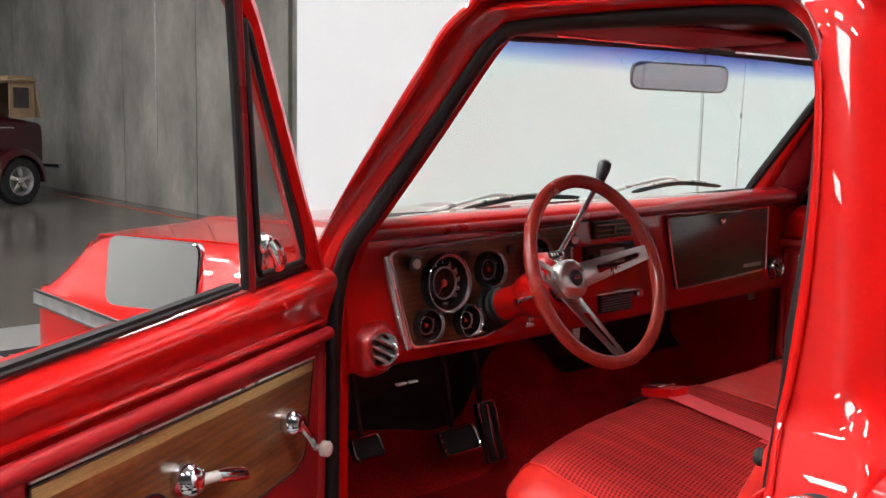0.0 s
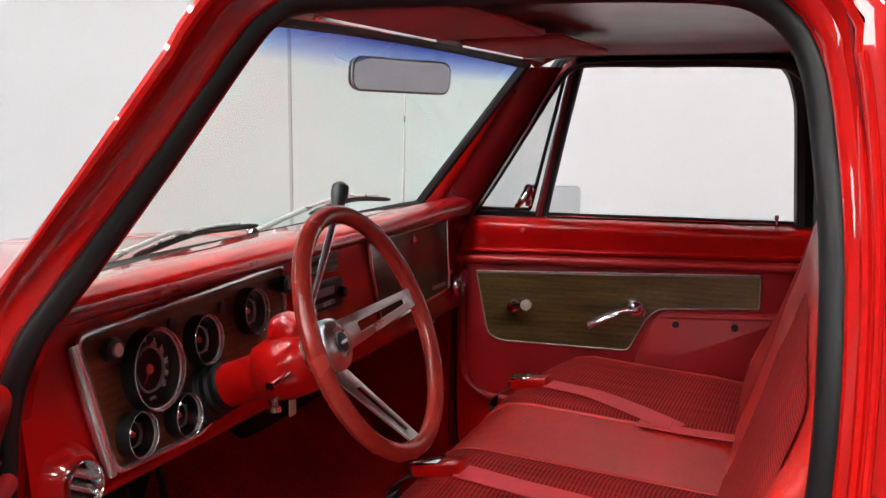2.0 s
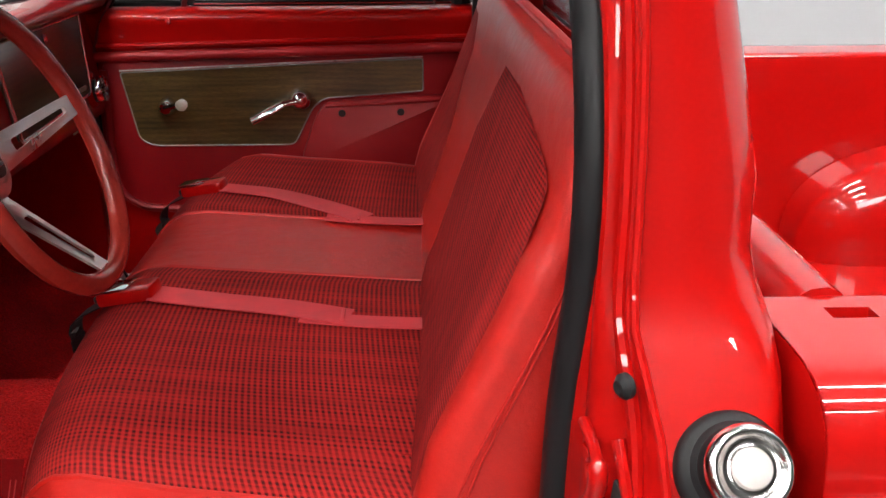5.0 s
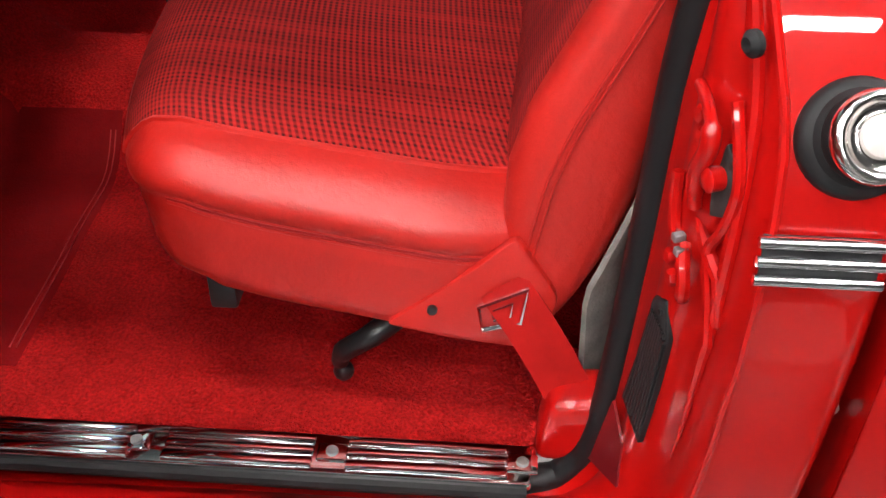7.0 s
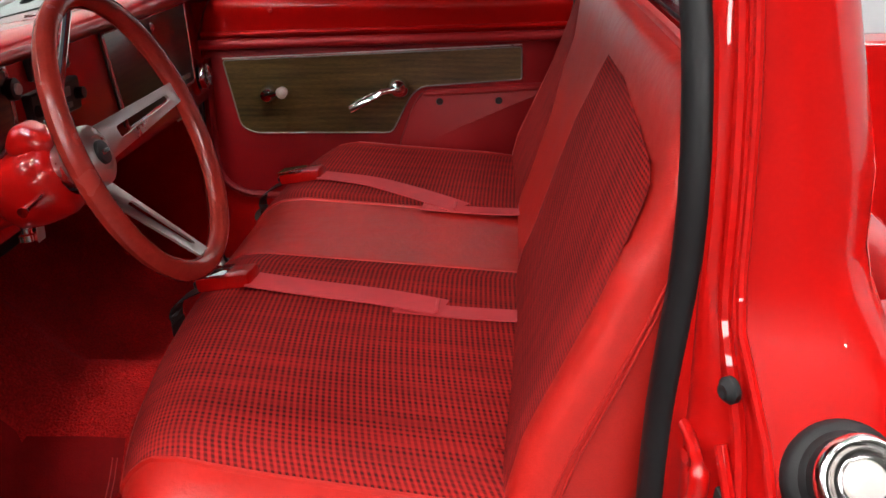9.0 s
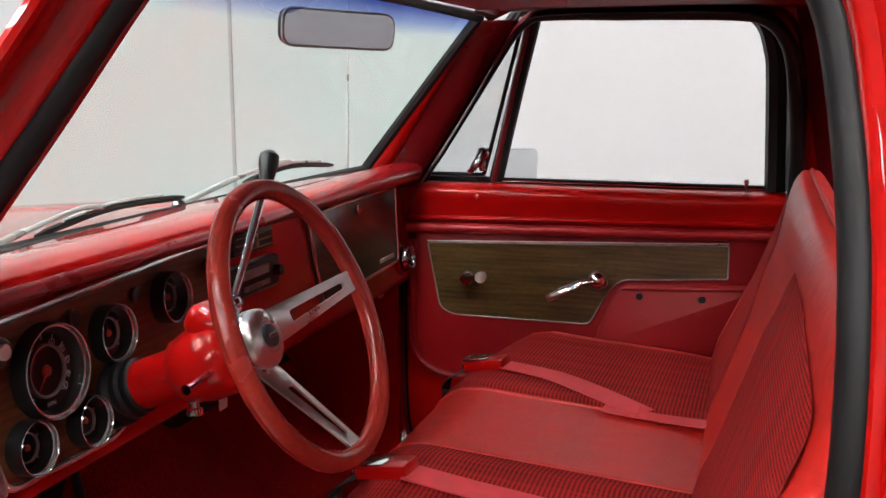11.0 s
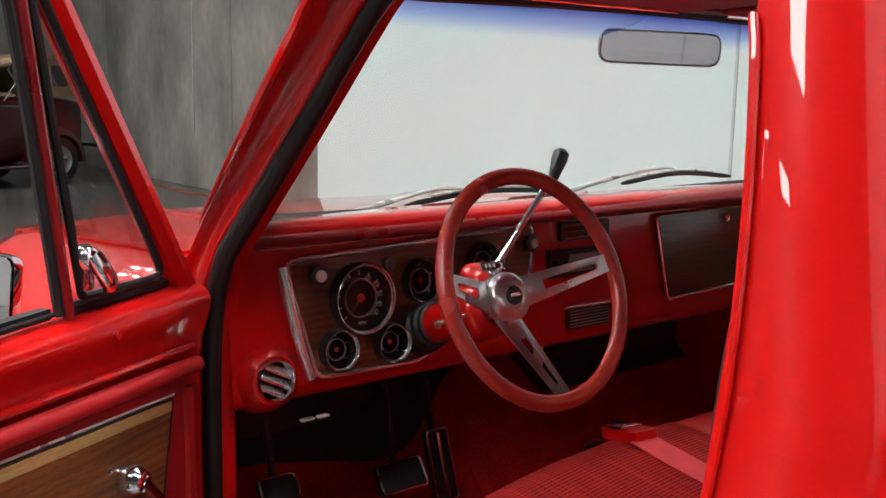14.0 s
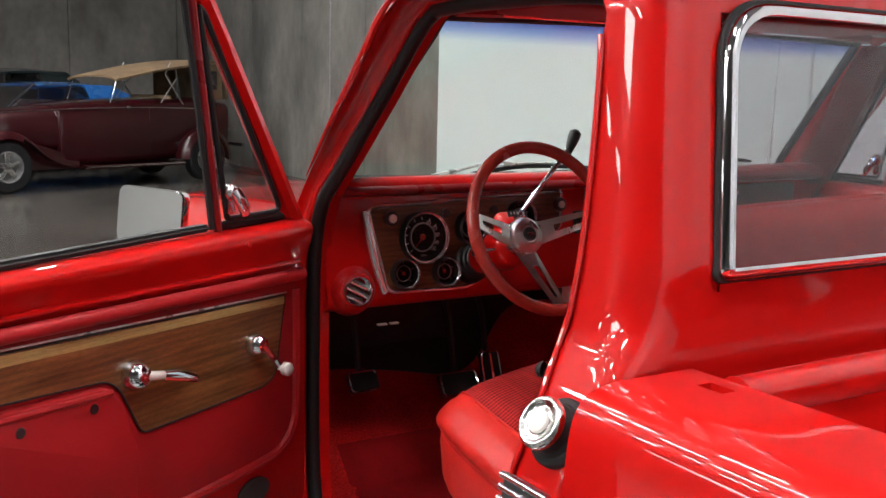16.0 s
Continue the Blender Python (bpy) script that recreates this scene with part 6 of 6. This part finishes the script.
def arch(a0, side, r, half, w, start, end, lift=0.0):
    """A curved mudguard over a wheel."""
    def at(u, v):
        t = radians(start + (end - start) * u)
        s_ = 2 * v - 1
        rr = r - 0.10 * s_ ** 4
        return Vector((a0 + rr * math.cos(t), side * (half + w * s_ * 0.5), 0.33 + lift + rr * math.sin(t)))

    return sheet(at, 18, 8, 0.012)


def sweep_at(u, s_, side):
    """The tail of the front wing, running down to the step."""
    k = ((1 - u) ** 3, 3 * u * (1 - u) ** 2, 3 * u * u * (1 - u), u ** 3)
    a = k[0] * 1.31 + k[1] * 1.12 + k[2] * 0.98 + k[3] * 0.46
    z = k[0] * 0.735 + k[1] * 0.61 + k[2] * 0.29 + k[3] * 0.30
    return Vector((a, side * (0.68 + 0.15 * s_), z - 0.07 * (1 - u) * s_ ** 4))


def tourer(m):
    car = new("touring_car")
    car.matrix_basis = m
    tagged(car, "maroon vintage touring car with a raised tan soft top", "car")
    part("body", loft([(-2.30, 0.30, 0.62, 0.95), (-2.16, 0.50, 0.48, 1.14), (-1.6, 0.62, 0.36, 1.22), (-0.7, 0.68, 0.27, 1.20), (-0.2, 0.68, 0.27, 1.18), (0.2, 0.66, 0.27, 1.15), (0.62, 0.61, 0.27, 1.11), (0.70, 0.58, 0.28, 1.10)], square=6.0), MAROON, car)
    part("bonnet", loft([(0.70, 0.54, 0.42, 1.09), (1.2, 0.46, 0.45, 1.05), (1.75, 0.34, 0.46, 1.03), (1.82, 0.28, 0.50, 0.98)], square=3.2), MAROON, car)
    part("grille", loft([(1.82, 0.27, 0.46, 0.99), (1.86, 0.22, 0.48, 0.96)]), CHROME, car, "upright chrome grille")
    for sd in (1, -1):
        part("front_fender", arch(1.55, sd, 0.46, 0.68, 0.30, -5, 122), MAROON, car)
        part("fender_sweep", sheet(lambda u, v: sweep_at(u, 2 * v - 1, sd), 14, 8, 0.012), MAROON, car, "long sweeping wing")
        part("splash_apron", sheet(lambda u, v: Vector((1.30 - 0.85 * u, sd * (0.60 - 0.02 * v), 0.26 + (0.42 - 0.28 * u) * v)), 8, 4, 0.012), MAROON, car)
        part("rear_fender", arch(-1.55, sd, 0.46, 0.68, 0.30, 0, 185), MAROON, car)
        part("running_board", box((-1.12, sd * 0.68 - 0.14, 0.25), (0.50, sd * 0.68 + 0.14, 0.30), 0.012, 2), MAROON, car)
        part("board_trim", tube([(-1.10, sd * 0.825, 0.285), (0.48, sd * 0.825, 0.285)], 0.012, 6), CHROME, car, "bright running board trim")
        for a0 in (-0.62,):
            part("door_line", tube([(a0, sd * 0.672, 0.45), (a0, sd * 0.672, 1.08)], 0.003, 4), PLASTIC, car)
        part("hinge", box((-0.30, sd * 0.66, 1.06), (-0.25, sd * 0.69, 1.10), 0.008, 2), CHROME, car, "small chrome fitting")
        part("wind_wing", plate(rounded([(-0.02, 1.14), (-0.22, 1.14), (-0.30, 1.44), (-0.12, 1.46)], 0.02, 3), lambda a, b_, c: Vector((a, sd * (0.57 + c), b_)), 0.006), CLEAR, car, "small side wind deflector glass")
        part("screen_post", tube([(-0.06, sd * 0.56, 1.12), (-0.20, sd * 0.56, 1.50)], 0.008, 8), CHROME, car, "slim chrome windscreen post")
        part("belt_line", tube([(-1.6, sd * 0.605, 1.06), (-0.7, sd * 0.665, 1.075), (0.2, sd * 0.655, 1.07), (1.2, sd * 0.465, 1.02), (1.75, sd * 0.345, 0.98)], 0.009, 6), CHROME, car)
        part("headlamp", lathe([(0, -0.12), (0.07, -0.08), (0.10, 0.0), (0.095, 0.02), (0, 0.03)], 20, aim((1.62, sd * 0.52, 0.88), (1, 0, 0))), CHROME, car, "round chrome headlamp")
        for a0 in (1.55, -1.55):
            car_wheel(car, a0, sd)
        part("top_stay", tube([(-1.25, sd * 0.60, 1.12), (-0.95, sd * 0.60, 1.55), (-1.05, sd * 0.58, 1.72)], 0.010, 6), STEEL_GREY, car, "grey metal top stay")
        part("top_stay", tube([(-0.85, sd * 0.60, 1.12), (-1.15, sd * 0.60, 1.50)], 0.010, 6), STEEL_GREY, car)
    part("soft_top", sheet(lambda u, v: Vector((-0.12 - 1.88 * u, 0.62 * (2 * v - 1), 1.52 + 0.27 * math.sin(u * math.pi / 2) - 0.06 * (2 * v - 1) ** 4)), 24, 12, 0.03), CANVAS, car, "tan canvas soft top")
    for sd in (1, -1):
        part("rear_quarter", sheet(lambda u, v: Vector((-1.56 - 0.42 * u, sd * 0.585, 1.20 + 0.57 * v)), 8, 6, 0.012), CANVAS, car, "tan canvas rear quarter")
        part("quarter_light", box((-1.88, sd * 0.594 - 0.006, 1.34), (-1.62, sd * 0.594 + 0.006, 1.62), 0.004, 1), SHADE, car, "dark quarter window")
    part("back_curtain", sheet(lambda u, v: Vector((-1.99 - 0.10 * u, 0.59 * (2 * v - 1), 1.77 - 0.57 * u)), 6, 6, 0.012), CANVAS, car)
    for a0, top in ((-0.3, 1.13), (-1.02, 1.25)):
        part("seat", box((a0 - 0.16, -0.46, 0.80), (a0, 0.46, top), 0.06, 3), TAN, car, "tan leather seat back")
    part("front_bumper", tube([(1.98, -0.6, 0.50), (2.04, 0, 0.50), (1.98, 0.6, 0.50)], 0.03, 8), CHROME, car)
    part("rear_bumper", tube([(-2.38, -0.6, 0.50), (-2.44, 0, 0.50), (-2.38, 0.6, 0.50)], 0.03, 8), CHROME, car)
    return car


def coupe(m, paint, name, label, tall=0.0):
    car = new(name)
    car.matrix_basis = m
    tagged(car, label, "car")
    part("body", loft([(-2.35, 0.60, 0.50, 0.86), (-2.2, 0.84, 0.36, 0.95), (-1.2, 0.92, 0.26, 1.00), (0.2, 0.92, 0.25, 0.98), (1.4, 0.90, 0.27, 0.95), (2.2, 0.86, 0.34, 0.88), (2.38, 0.66, 0.44, 0.80)], 22), paint, car)
    part("roof", sheet(lambda u, v: Vector((0.40 - 1.35 * u, 0.62 * (2 * v - 1), 1.36 + tall + 0.05 * math.sin(math.pi * u) - 0.04 * (2 * v - 1) ** 4)), 12, 10, 0.04), paint, car)
    part("windscreen", sheet(lambda u, v: Vector((0.98 - 0.60 * u, (0.74 - 0.14 * u) * (2 * v - 1), 0.97 + (0.40 + tall) * u)), 6, 8, 0.006), SMOKE, car, "raked windscreen")
    part("rear_screen", sheet(lambda u, v: Vector((-1.75 + 0.82 * u, (0.74 - 0.14 * u) * (2 * v - 1), 0.98 + (0.39 + tall) * u)), 6, 8, 0.006), SMOKE, car, "raked rear screen")
    for sd in (1, -1):
        part("side_window", plate([(0.88, 0.98), (0.40, 1.35 + tall), (-0.42, 1.36 + tall), (-0.50, 0.99)], lambda a, b_, c: Vector((a, sd * (0.80 - 0.42 * (b_ - 0.98) + c), b_)), 0.006), SMOKE, car, "side window")
        part("rear_pillar", plate([(-0.55, 0.97), (-0.46, 1.37 + tall), (-0.98, 1.36 + tall), (-1.78, 0.98)], lambda a, b_, c: Vector((a, sd * (0.80 - 0.42 * (b_ - 0.98) + c), b_)), 0.02), paint, car)
        part("front_pillar", tube([(0.98, sd * 0.76, 0.97), (0.40, sd * 0.62, 1.37 + tall)], 0.025, 6), CHROME, car)
        part("side_trim", tube([(-2.0, sd * 0.90, 0.72), (0, sd * 0.935, 0.72), (2.0, sd * 0.885, 0.70)], 0.010, 6), CHROME, car)
        part("door_handle", box((-0.35, sd * 0.92, 0.80), (-0.20, sd * 0.945, 0.825), 0.006, 2), CHROME, car)
        for a0 in (1.42, -1.40):
            car_wheel(car, a0, sd, 0.33, 0.80)
    for a0 in (0.1, -0.8):
        part("seat", box((a0 - 0.15, -0.6, 0.7), (a0, 0.6, 1.12), 0.06, 3), FELT, car, "pale grey seat back")
    part("front_bumper", tube([(2.40, -0.8, 0.52), (2.48, 0, 0.52), (2.40, 0.8, 0.52)], 0.05, 8), CHROME, car)
    part("rear_bumper", tube([(-2.38, -0.8, 0.52), (-2.46, 0, 0.52), (-2.38, 0.8, 0.52)], 0.05, 8), CHROME, car)
    return car


HEAD = math.atan2(-1.1, -3.157)
tourer(car_frame(1.44, 13.34, HEAD))
coupe(car_frame(1.25, 16.0, HEAD + 0.05), BLUE, "blue_coupe", "bright blue coupe parked behind the touring car")
coupe(car_frame(1.0, 18.1, HEAD + 0.05), BLACKCAR, "dark_sedan", "dark green high-roofed sedan parked against the wall", 0.22)
